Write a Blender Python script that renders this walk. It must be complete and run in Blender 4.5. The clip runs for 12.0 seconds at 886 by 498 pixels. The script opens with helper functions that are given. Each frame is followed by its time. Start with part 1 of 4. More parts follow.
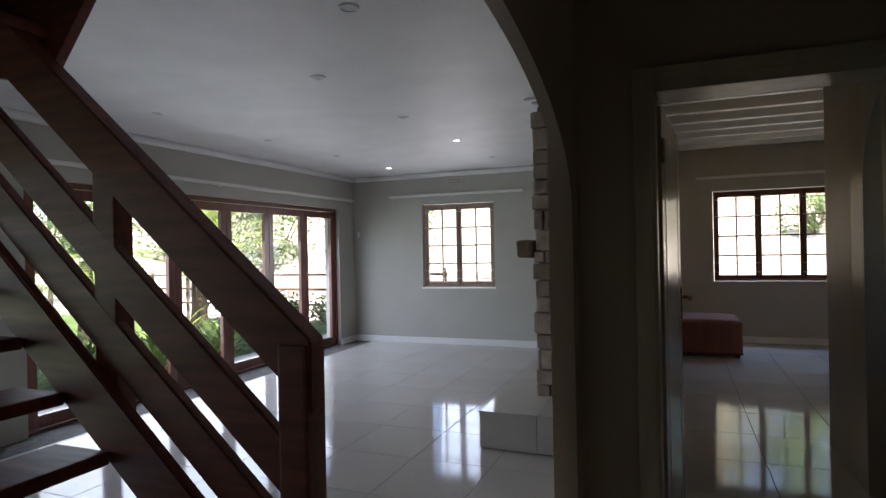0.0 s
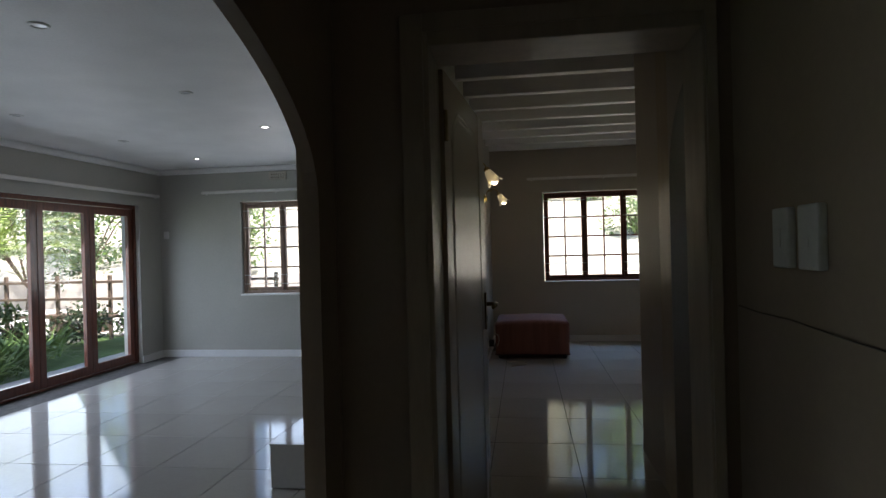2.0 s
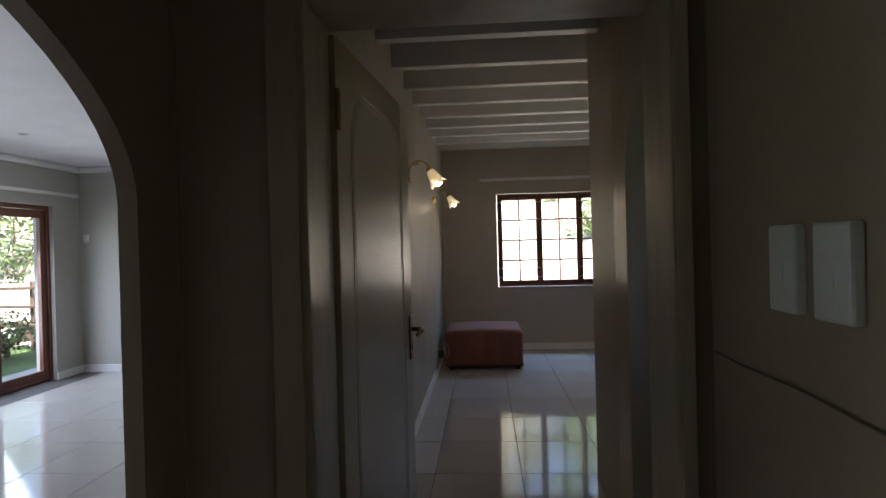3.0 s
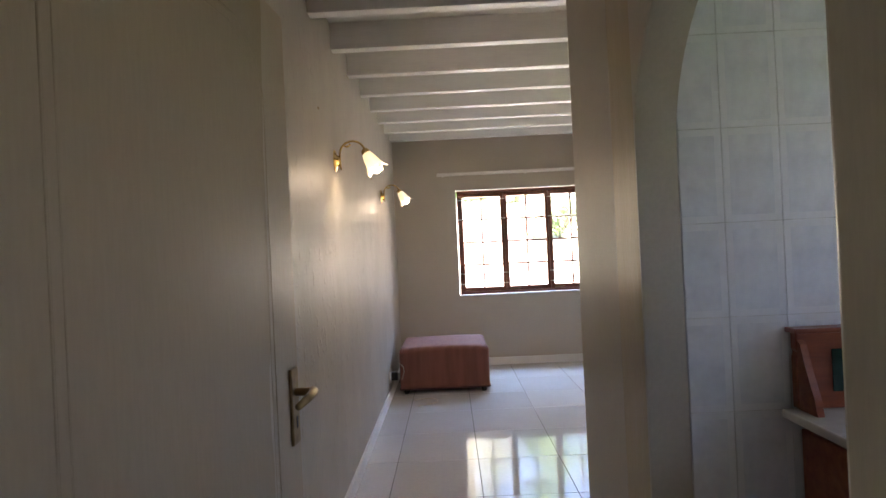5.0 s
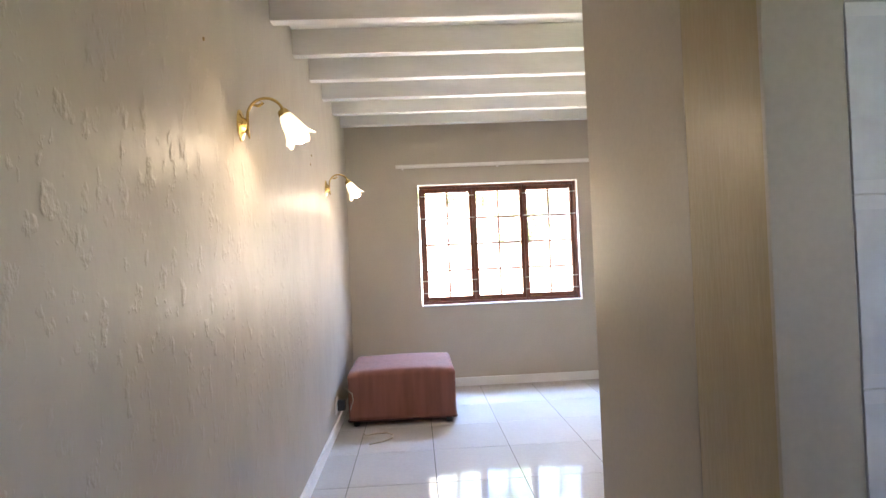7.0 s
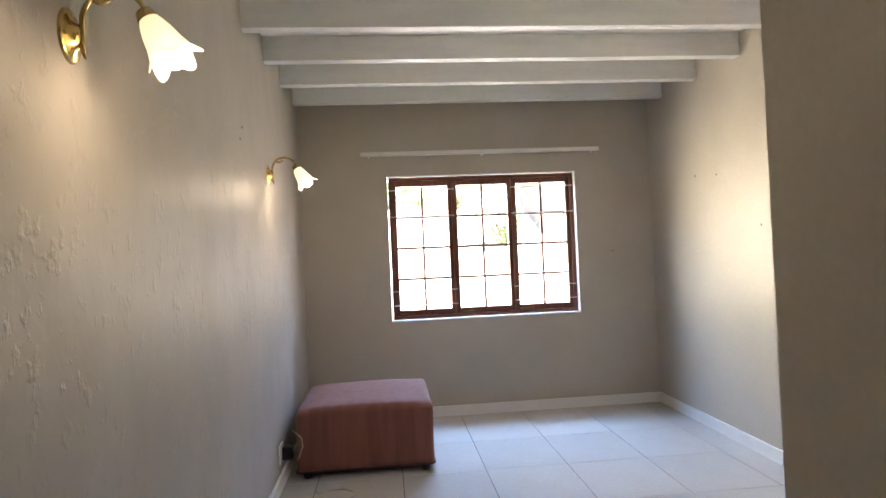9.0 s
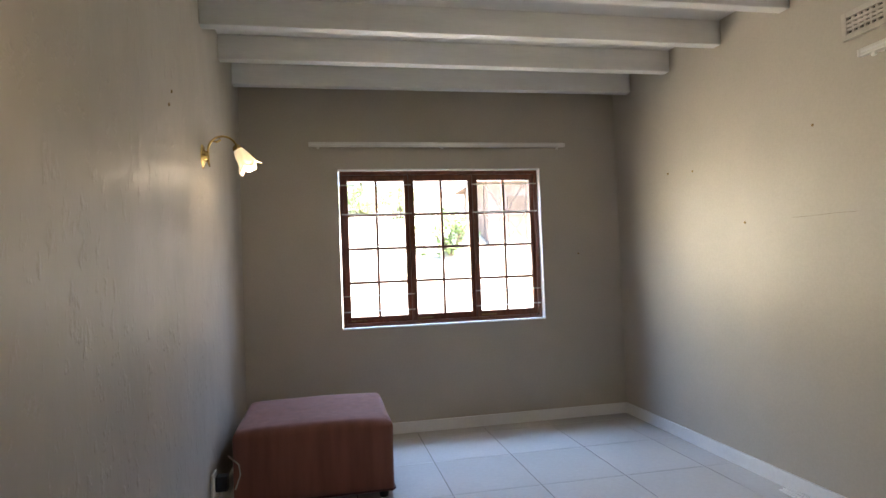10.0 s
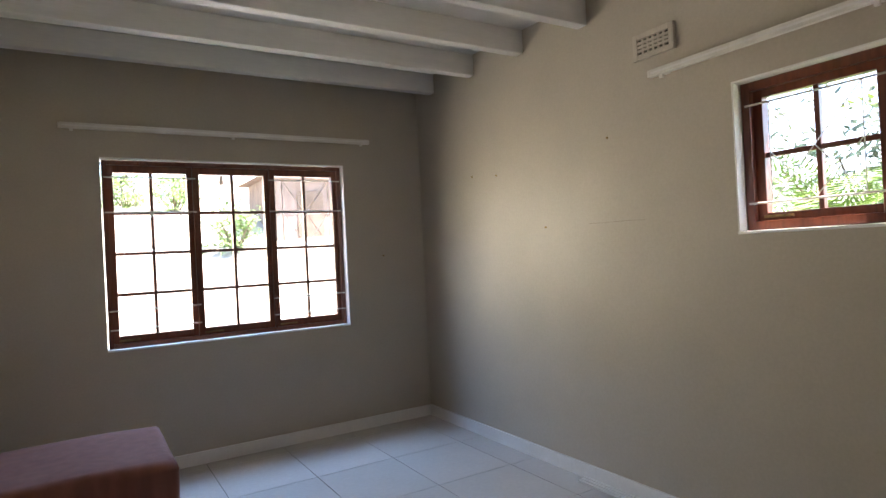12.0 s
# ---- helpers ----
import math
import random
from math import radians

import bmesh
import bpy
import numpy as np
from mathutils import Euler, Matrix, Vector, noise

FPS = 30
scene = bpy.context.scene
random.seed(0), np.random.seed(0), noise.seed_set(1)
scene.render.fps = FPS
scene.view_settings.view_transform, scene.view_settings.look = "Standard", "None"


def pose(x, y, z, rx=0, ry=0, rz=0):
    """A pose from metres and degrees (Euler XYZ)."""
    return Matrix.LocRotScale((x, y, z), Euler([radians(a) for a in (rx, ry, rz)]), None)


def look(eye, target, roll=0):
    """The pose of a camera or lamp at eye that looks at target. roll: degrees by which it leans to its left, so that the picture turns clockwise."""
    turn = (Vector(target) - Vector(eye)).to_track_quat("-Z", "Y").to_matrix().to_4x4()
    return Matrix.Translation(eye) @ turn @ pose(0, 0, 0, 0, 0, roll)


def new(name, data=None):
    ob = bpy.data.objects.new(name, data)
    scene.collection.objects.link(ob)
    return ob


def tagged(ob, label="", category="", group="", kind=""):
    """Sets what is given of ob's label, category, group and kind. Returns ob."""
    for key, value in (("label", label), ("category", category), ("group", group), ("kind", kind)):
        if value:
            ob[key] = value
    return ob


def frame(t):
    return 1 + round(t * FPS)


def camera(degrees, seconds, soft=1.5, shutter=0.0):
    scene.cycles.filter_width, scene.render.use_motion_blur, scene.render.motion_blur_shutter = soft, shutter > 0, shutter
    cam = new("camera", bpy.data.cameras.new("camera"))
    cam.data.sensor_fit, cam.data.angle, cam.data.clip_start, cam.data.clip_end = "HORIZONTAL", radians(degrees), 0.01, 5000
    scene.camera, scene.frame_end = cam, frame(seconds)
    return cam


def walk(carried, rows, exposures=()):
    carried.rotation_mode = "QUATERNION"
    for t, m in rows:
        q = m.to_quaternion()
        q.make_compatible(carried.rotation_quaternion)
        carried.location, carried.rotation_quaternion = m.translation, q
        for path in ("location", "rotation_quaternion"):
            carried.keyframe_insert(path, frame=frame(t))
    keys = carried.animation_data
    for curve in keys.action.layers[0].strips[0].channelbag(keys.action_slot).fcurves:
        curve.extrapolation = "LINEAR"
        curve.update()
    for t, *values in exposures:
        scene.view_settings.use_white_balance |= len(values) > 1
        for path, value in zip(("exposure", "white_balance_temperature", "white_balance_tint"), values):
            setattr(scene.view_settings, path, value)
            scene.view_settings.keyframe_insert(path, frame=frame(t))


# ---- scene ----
cam = camera(73.5, 12.0, 1.5)
PATH = [
    (0, (0.112, 0.411, 1.426), (-0.623, 2.271, 1.425), -1.2),
    (0.5, (0.167, 0.499, 1.423), (-0.475, 2.393, 1.421), -1.1),
    (1, (0.225, 0.661, 1.436), (-0.292, 2.593, 1.436), -1.3),
    (1.5, (0.268, 0.807, 1.425), (-0.128, 2.767, 1.423), -1.5),
    (2, (0.303, 1.062, 1.411), (0.033, 3.044, 1.405), -1.5),
    (2.5, (0.337, 1.261, 1.416), (0.152, 3.252, 1.411), -1.3),
    (3, (0.414, 1.52, 1.458), (0.274, 3.515, 1.45), -1.5),
    (5, (0.48, 2.466, 1.442), (0.459, 4.466, 1.446), -2.7),
    (5.5, (0.503, 2.657, 1.423), (0.512, 4.657, 1.43), -2.5),
    (6, (0.504, 2.895, 1.429), (0.55, 4.894, 1.437), -2.5),
    (6.5, (0.515, 3.131, 1.428), (0.587, 5.129, 1.435), -2.3),
    (7, (0.539, 3.429, 1.425), (0.632, 5.427, 1.441), -2.5),
    (9, (0.571, 4.435, 1.427), (0.757, 6.426, 1.455), -2.5),
    (9.5, (0.516, 4.649, 1.372), (0.759, 6.634, 1.418), -2.3),
    (10, (0.47, 4.887, 1.349), (0.86, 6.848, 1.409), -2.2),
    (10.5, (0.483, 4.959, 1.401), (1.086, 6.866, 1.431), -2.6),
    (11, (0.496, 5.089, 1.41), (1.278, 6.93, 1.432), -2.7),
    (11.5, (0.451, 5.162, 1.425), (1.378, 6.935, 1.437), -2.9),
    (12, (0.45, 5.205, 1.425), (1.496, 6.909, 1.435), -2.9),
]
EXPOSURES = [(0, 1.85, 6500, 20), (1.0, 1.6, 6350, 15), (2.0, 1.32, 6250, 14), (3.0, 2.25, 6350, 18), (4.0, 3.2, 6450, 20), (4.8, 3.85, 6450, 22), (6.0, 4.5, 6400, 21), (7.0, 4.85, 6350, 21), (8.8, 4.2, 6300, 19), (9.5, 3.75, 6300, 18), (10.5, 3.1, 6250, 17), (11, 2.85, 6200, 18), (12, 3.0, 6200, 18)]
walk(cam, [(t, look(eye, target, roll)) for t, eye, target, roll in PATH], EXPOSURES)

# ---------- world and sun ----------
world = bpy.data.worlds.new("sky")
scene.world = world
world.use_nodes = True
wn = world.node_tree
sky = wn.nodes.new("ShaderNodeTexSky")
sky.sky_type, sky.sun_disc = "NISHITA", False
sky.sun_elevation, sky.sun_rotation = radians(64), radians(125)
wn.links.new(sky.outputs[0], wn.nodes["Background"].inputs[0])
wn.nodes["Background"].inputs[1].default_value = 0.15
sun = new("sun", bpy.data.lights.new("sun", "SUN"))
sun.data.energy, sun.data.angle, sun.data.color = 5.0, radians(0.5), (1.0, 0.95, 0.86)
a_el, a_az = radians(64), radians(125)
sun.matrix_basis = look((0, 0, 0), (-math.cos(a_el) * math.sin(a_az), -math.cos(a_el) * math.cos(a_az), -math.sin(a_el)))


def window_light(x, y, z, sx, sz, rz, watts, tilt=84, colour=(0.78, 0.89, 1.0), spread=180):
    """An area lamp standing in for daylight at a window."""
    d = bpy.data.lights.new("window_light", "AREA")
    d.shape, d.size, d.size_y, d.energy, d.color = "RECTANGLE", sx, sz, watts, colour
    d.spread = radians(spread)
    ob = new("window_light", d)
    ob.matrix_basis = pose(x, y, z, tilt, 0, rz)
    return ob


# added lamps stand in for blue sky high above the study window, and warm light thrown up by the sunlit drive
window_light(1.25, 10.75, 3.0, 1.9, 0.9, 198, 28, 44, (0.40, 0.64, 1.0))
window_light(1.20, 10.10, 1.5, 1.5, 1.15, 214, 2.3, 92, (1.0, 0.91, 0.60), 90)
window_light(-5.1, 5.75, 0.9, 4.4, 1.6, -90, 24, 58)
window_light(-2.82, 8.90, 1.45, 1.0, 1.15, 180, 4)
# Fill lamp for the added window behind the stairs.
window_light(-5.0, -0.15, 1.05, 2.1, 1.9, -90, 2.5)


# ---------- materials ----------
def mat(name, base, rough=0.5, metal=0.0, dark=None, scale=6.0, grain=120.0, bump=0.15, amount=0.35, stretch=(1, 1, 1), gloss=0.0, vary=0.0, dist=0.004, coat=0.0, fine=0.35):
    """A surface with two scales of variation, roughness that varies, and fine relief."""
    m = bpy.data.materials.new(name)
    m.use_nodes = True
    nt = m.node_tree
    n, l = nt.nodes, nt.links
    b = n["Principled BSDF"]
    co = n.new("ShaderNodeTexCoord")
    mp = n.new("ShaderNodeMapping")
    mp.inputs["Scale"].default_value = stretch
    l.new(co.outputs["Object"], mp.inputs[0])
    big, small = n.new("ShaderNodeTexNoise"), n.new("ShaderNodeTexNoise")
    big.inputs["Scale"].default_value, big.inputs["Detail"].default_value = scale, 5
    small.inputs["Scale"].default_value, small.inputs["Detail"].default_value = grain, 3
    l.new(mp.outputs[0], big.inputs["Vector"]), l.new(mp.outputs[0], small.inputs["Vector"])
    ramp = n.new("ShaderNodeMapRange")
    ramp.inputs["From Min"].default_value, ramp.inputs["From Max"].default_value = 0.35, 0.7
    l.new(big.outputs["Fac"], ramp.inputs["Value"])
    mix = n.new("ShaderNodeMix")
    mix.data_type = "RGBA"
    dark = dark or tuple(c * (1 - amount) for c in base)
    mix.inputs["A"].default_value, mix.inputs["B"].default_value = (*base, 1), (*dark, 1)
    l.new(ramp.outputs[0], mix.inputs["Factor"])
    mix2 = n.new("ShaderNodeMix")
    mix2.data_type, mix2.blend_type = "RGBA", "MULTIPLY"
    mix2.inputs["Factor"].default_value = 0.14
    l.new(mix.outputs["Result"], mix2.inputs["A"]), l.new(small.outputs["Fac"], mix2.inputs["B"])
    colour = mix2.outputs["Result"]
    if vary:
        info, hsv = n.new("ShaderNodeObjectInfo"), n.new("ShaderNodeHueSaturation")
        mr = n.new("ShaderNodeMapRange")
        mr.inputs["To Min"].default_value, mr.inputs["To Max"].default_value = 1 - vary, 1 + vary
        l.new(info.outputs["Random"], mr.inputs["Value"])
        l.new(mr.outputs[0], hsv.inputs["Value"])
        l.new(colour, hsv.inputs["Color"])
        colour = hsv.outputs[0]
    l.new(colour, b.inputs["Base Color"])
    rr = n.new("ShaderNodeMapRange")
    rr.inputs["To Min"].default_value, rr.inputs["To Max"].default_value = max(rough - 0.08, 0.02), min(rough + 0.1, 1)
    l.new(big.outputs["Fac"], rr.inputs["Value"]), l.new(rr.outputs[0], b.inputs["Roughness"])
    b.inputs["Metallic"].default_value = metal
    b.inputs["Coat Weight"].default_value = coat
    b.inputs["Coat Roughness"].default_value = 0.12
    bp = n.new("ShaderNodeBump")
    bp.inputs["Strength"].default_value, bp.inputs["Distance"].default_value = bump, dist
    add = n.new("ShaderNodeMath")
    add.operation = "MULTIPLY_ADD"
    add.inputs[1].default_value = fine
    l.new(small.outputs["Fac"], add.inputs[0]), l.new(big.outputs["Fac"], add.inputs[2])
    l.new(add.outputs[0], bp.inputs["Height"]), l.new(bp.outputs[0], b.inputs["Normal"])
    return m


def leaf_mat(name, base, dark):
    m = mat(name, base, 0.45, dark=dark, scale=3, grain=40, bump=0.1, vary=0.25)
    b = m.node_tree.nodes["Principled BSDF"]
    b.inputs["Subsurface Weight"].default_value = 0.0
    return m


PAINT_STUDY = mat("greige_satin_paint", (0.50, 0.45, 0.37), 0.42, dark=(0.465, 0.418, 0.342), scale=2.2, grain=70, bump=0.2, dist=0.006, fine=0.12)
PAINT_LIVING = mat("grey_green_wall_paint", (0.46, 0.45, 0.40), 0.5, dark=(0.43, 0.42, 0.37), scale=2, grain=60, bump=0.2)
PAINT_GLOSS = mat("greige_gloss_plaster", (0.47, 0.42, 0.35), 0.44, dark=(0.43, 0.385, 0.32), scale=3.5, grain=14, bump=0.35, dist=0.014, stretch=(1, 1, 0.7))
nt_ = PAINT_GLOSS.node_tree
dent, dent_map, dent_bump, dent_co, dent_mp = (nt_.nodes.new(k) for k in ("ShaderNodeTexNoise", "ShaderNodeMapRange", "ShaderNodeBump", "ShaderNodeTexCoord", "ShaderNodeMapping"))
dent.inputs["Scale"].default_value, dent.inputs["Detail"].default_value = 22.0, 5
dent_mp.inputs["Scale"].default_value = (1, 1, 0.75)
dent_map.inputs["From Min"].default_value, dent_map.inputs["From Max"].default_value = 0.57, 0.74
dent_bump.inputs["Strength"].default_value, dent_bump.inputs["Distance"].default_value = 0.52, 0.007
old_bump = next(q for q in nt_.nodes if q.type == "BUMP" and q != dent_bump)
nt_.links.new(dent_co.outputs["Object"], dent_mp.inputs[0]), nt_.links.new(dent_mp.outputs[0], dent.inputs["Vector"]), nt_.links.new(dent.outputs["Fac"], dent_map.inputs["Value"])
nt_.links.new(dent_map.outputs[0], dent_bump.inputs["Height"]), nt_.links.new(old_bump.outputs[0], dent_bump.inputs["Normal"])
nt_.links.new(dent_bump.outputs[0], nt_.nodes["Principled BSDF"].inputs["Normal"])
PAINT_TAN = mat("tan_gloss_paint", (0.45, 0.36, 0.215), 0.32, dark=(0.42, 0.335, 0.195), scale=3, grain=30, bump=0.4, stretch=(4, 4, 0.7), dist=0.006)
PAINT_HALL = mat("cream_hall_paint", (0.42, 0.33, 0.24), 0.38, scale=2, grain=50, bump=0.2, amount=0.12)
PAINT_FRAME = mat("cream_frame_gloss", (0.50, 0.42, 0.31), 0.36, scale=6, grain=40, bump=0.25, amount=0.15, stretch=(3, 3, 0.6))
DOOR_PAINT = mat("cream_door_gloss", (0.46, 0.37, 0.27), 0.24, scale=2, grain=150, bump=0.2, amount=0.05, stretch=(1, 1, 0.1), fine=0.5)
WHITE = mat("white_paint", (0.84, 0.83, 0.81), 0.5, scale=3, grain=60, bump=0.12, amount=0.08)
WHITE_BEAM = mat("white_beam_paint", (0.78, 0.76, 0.74), 0.5, scale=4, grain=40, bump=0.3, amount=0.10, stretch=(0.4, 3, 3))
WHITE_PLASTIC = mat("white_plastic", (0.78, 0.77, 0.73), 0.35, scale=10, grain=90, bump=0.05, amount=0.08)
RAIL_WHITE = mat("white_rail_enamel", (0.80, 0.78, 0.73), 0.4, scale=8, grain=90, bump=0.1, amount=0.15)
TILE = mat("polished_cream_tile", (0.60, 0.57, 0.53), 0.05, dark=(0.54, 0.51, 0.47), scale=1.6, grain=40, bump=0.02, dist=0.001, vary=0.03)
GROUT = mat("grey_grout", (0.13, 0.12, 0.11), 0.9, scale=20, grain=160)
PALE_GROUT = mat("pale_grout", (0.66, 0.66, 0.65), 0.9, scale=20, grain=160)
BATH_TILE = mat("pale_grey_ceramic_tile", (0.70, 0.72, 0.75), 0.16, dark=(0.61, 0.63, 0.67), scale=14, grain=40, bump=0.08, vary=0.03)
BATH_RIM = mat("white_tile_border", (0.73, 0.74, 0.76), 0.16, scale=9, grain=40, bump=0.08, amount=0.06)
MAHOGANY = mat("red_mahogany_varnish", (0.19, 0.052, 0.026), 0.3, dark=(0.10, 0.026, 0.014), scale=7, grain=60, bump=0.15, stretch=(5, 5, 0.5), coat=0.3)
MAHOGANY_H = mat("red_mahogany_crosswise", (0.19, 0.052, 0.026), 0.3, dark=(0.10, 0.026, 0.014), scale=7, grain=60, bump=0.15, stretch=(0.5, 0.5, 5), coat=0.3)
# Frame timber made paler so its colour carries the bright window's glare.
GLARE_WOOD = mat("glare_pinkish_timber", (0.36, 0.25, 0.19), 0.5, dark=(0.27, 0.18, 0.13), scale=7, grain=60, bump=0.2, stretch=(3, 3, 0.6))
STAIR_WOOD = mat("dark_stained_stair_wood", (0.24, 0.062, 0.036), 0.42, dark=(0.13, 0.034, 0.02), scale=6, grain=60, bump=0.15, stretch=(0.6, 5, 5), coat=0.0)
VANITY_WOOD = mat("orange_mahogany", (0.30, 0.085, 0.035), 0.35, dark=(0.2, 0.05, 0.022), scale=7, grain=60, bump=0.15, stretch=(0.6, 5, 5))
BRASS = mat("polished_brass", (0.80, 0.58, 0.22), 0.2, metal=1.0, scale=20, grain=90, bump=0.06, amount=0.3)
OLD_BRASS = mat("aged_brass", (0.38, 0.27, 0.13), 0.34, metal=1.0, scale=30, grain=120, bump=0.1, amount=0.5)
STEEL = mat("cream_burglar_bar", (0.72, 0.68, 0.62), 0.4, scale=20, grain=100, amount=0.2)
BLACK = mat("black_plastic", (0.02, 0.02, 0.022), 0.4, scale=20, grain=100)
WIRE = mat("grey_cable", (0.20, 0.17, 0.14), 0.5, scale=20, grain=100)
SCUFF = mat("dull_scuff", (0.30, 0.26, 0.21), 0.7, scale=20, grain=100)
VENT_CREAM = mat("aged_cream_vent", (0.56, 0.51, 0.43), 0.5, scale=12, grain=90, amount=0.2)
WIRE_PALE = mat("pale_cable", (0.55, 0.48, 0.38), 0.5, scale=20, grain=100)
MARBLE = mat("cream_marble", (0.66, 0.61, 0.54), 0.2, dark=(0.52, 0.47, 0.41), scale=9, grain=60, bump=0.03)
CERAMIC = mat("white_ceramic", (0.82, 0.82, 0.82), 0.08, scale=3, grain=60, bump=0.0, amount=0.03)
STONE = mat("pinkish_fieldstone", (0.44, 0.36, 0.30), 0.85, dark=(0.27, 0.21, 0.18), scale=7, grain=60, bump=0.7, dist=0.02, vary=0.3)
MORTAR = mat("grey_mortar", (0.30, 0.27, 0.24), 0.95, scale=14, grain=90, bump=0.5)
VELOUR = mat("dusty_rose_corduroy", (0.235, 0.085, 0.053), 0.9, dark=(0.18, 0.064, 0.04), scale=5, grain=190, bump=0.35, stretch=(3.5, 3.5, 0.35))
VELOUR.node_tree.nodes["Principled BSDF"].inputs["Sheen Weight"].default_value = 0.15
PIPING = mat("dark_piping", (0.09, 0.03, 0.025), 0.8, scale=20, grain=120)
GRASS = mat("lawn_green", (0.10, 0.17, 0.035), 0.9, dark=(0.055, 0.10, 0.02), scale=1.5, grain=30, bump=0.6, dist=0.03)
PAVING = mat("pale_concrete_paving", (0.50, 0.47, 0.42), 0.85, dark=(0.40, 0.37, 0.33), scale=1.2, grain=40, bump=0.3)
DRIVE = mat("sunlit_pale_drive", (0.68, 0.63, 0.56), 0.9, dark=(0.58, 0.53, 0.46), scale=0.8, grain=30, bump=0.3)
BANK = mat("dry_grass_bank", (0.60, 0.55, 0.44), 0.95, dark=(0.47, 0.43, 0.31), scale=0.9, grain=12, bump=0.8, dist=0.08)
LEAF = leaf_mat("mid_green_leaf", (0.20, 0.30, 0.07), (0.10, 0.17, 0.035))
LEAF_LIGHT = leaf_mat("yellow_green_frond", (0.40, 0.50, 0.10), (0.24, 0.34, 0.06))
LEAF_DARK = leaf_mat("dark_green_leaf", (0.08, 0.12, 0.04), (0.025, 0.05, 0.015))
BARK = mat("grey_brown_bark", (0.17, 0.12, 0.085), 0.95, scale=6, grain=40, bump=0.8, stretch=(3, 3, 0.6))
FENCE = mat("weathered_fence_wood", (0.20, 0.14, 0.10), 0.8, scale=5, grain=50, bump=0.4)
RENDER_WALL = mat("pale_outdoor_render", (0.62, 0.56, 0.49), 0.9, scale=2, grain=40, bump=0.3, amount=0.2)
BRICK_RED = mat("red_face_brick", (0.36, 0.17, 0.115), 0.9, dark=(0.25, 0.11, 0.07), scale=5, grain=60, bump=0.4)
SHED_WALL = mat("brown_plaster", (0.30, 0.22, 0.18), 0.9, scale=3, grain=40, bump=0.3)
ROOF_MAT = mat("brown_roof", (0.22, 0.14, 0.10), 0.9, scale=4, grain=40)
ROOM_DARK = mat("upper_storey_plaster", (0.35, 0.33, 0.30), 0.8, scale=2, grain=40)

for m_, spec in ((PAINT_GLOSS, 0.14), (PAINT_STUDY, 0.28), (PAINT_TAN, 0.32), (DOOR_PAINT, 0.12), (PAINT_FRAME, 0.3)):
    m_.node_tree.nodes["Principled BSDF"].inputs["Specular IOR Level"].default_value = spec

GLASS = bpy.data.materials.new("clear_glass")
GLASS.use_nodes = True
gn = GLASS.node_tree
gn.nodes.clear()
g_out, g_mix, g_t, g_g = (gn.nodes.new(k) for k in ("ShaderNodeOutputMaterial", "ShaderNodeMixShader", "ShaderNodeBsdfTransparent", "ShaderNodeBsdfGlossy"))
g_g.inputs["Roughness"].default_value, g_mix.inputs[0].default_value = 0.02, 0.03
gn.links.new(g_t.outputs[0], g_mix.inputs[1]), gn.links.new(g_g.outputs[0], g_mix.inputs[2]), gn.links.new(g_mix.outputs[0], g_out.inputs[0])


def glow(name, colour, strength):
    m = bpy.data.materials.new(name)
    m.use_nodes = True
    b = m.node_tree.nodes["Principled BSDF"]
    b.inputs["Base Color"].default_value = (*colour, 1)
    b.inputs["Emission Color"].default_value = (*colour, 1)
    b.inputs["Emission Strength"].default_value = strength
    return m


BULB = glow("lit_bulb", (1.0, 0.86, 0.62), 2.5)
DOWN_LIT = glow("lit_downlight_lens", (1.0, 0.9, 0.75), 6)
SHADE_GLASS = bpy.data.materials.new("frosted_tulip_glass")
SHADE_GLASS.use_nodes = True
sb = SHADE_GLASS.node_tree.nodes["Principled BSDF"]
sb.inputs["Base Color"].default_value, sb.inputs["Roughness"].default_value = (0.92, 0.86, 0.70, 1), 0.35
sb.inputs["Transmission Weight"].default_value = 0.4
sb.inputs["Emission Color"].default_value, sb.inputs["Emission Strength"].default_value = (1.0, 0.84, 0.56, 1), 0.022


# ---------- mesh helpers ----------
def add_box(bm, x0, y0, z0, x1, y1, z1, bevel=0.0):
    made = bmesh.ops.create_cube(bm, size=1, matrix=Matrix.Translation(((x0 + x1) / 2, (y0 + y1) / 2, (z0 + z1) / 2)) @ Matrix.Diagonal((abs(x1 - x0), abs(y1 - y0), abs(z1 - z0), 1)))
    if bevel:
        edges = list({e for v in made["verts"] for e in v.link_edges})
        bmesh.ops.bevel(bm, geom=edges, offset=bevel, segments=2, profile=0.6, affect="EDGES")
    return bm


def box(x0, y0, z0, x1, y1, z1, bevel=0.0):
    return add_box(bmesh.new(), x0, y0, z0, x1, y1, z1, bevel)


def mesh_of(name, bm, material, smooth=False):
    bmesh.ops.recalc_face_normals(bm, faces=bm.faces)
    me = bpy.data.meshes.new(name)
    bm.to_mesh(me)
    bm.free()
    me.materials.append(material)
    if smooth:
        me.shade_smooth()
    return me


def part(name, bm, material, parent, label="", smooth=False):
    ob = new(name, mesh_of(name, bm, material, smooth))
    ob.parent = parent
    if label:
        ob["label"] = label
    return ob


def thing(name, label, category, m=None, group=""):
    ob = tagged(new(name), label, category, group)
    if m is not None:
        ob.matrix_basis = m
    return ob


def solid(name, bm, material, label, category="", kind="", smooth=False, group=""):
    return tagged(new(name, mesh_of(name, bm, material, smooth)), label, category, group, kind)


def structure(name, bm, material, label, smooth=False):
    return solid(name, bm, material, label, name.split("_")[0], "structure", smooth)


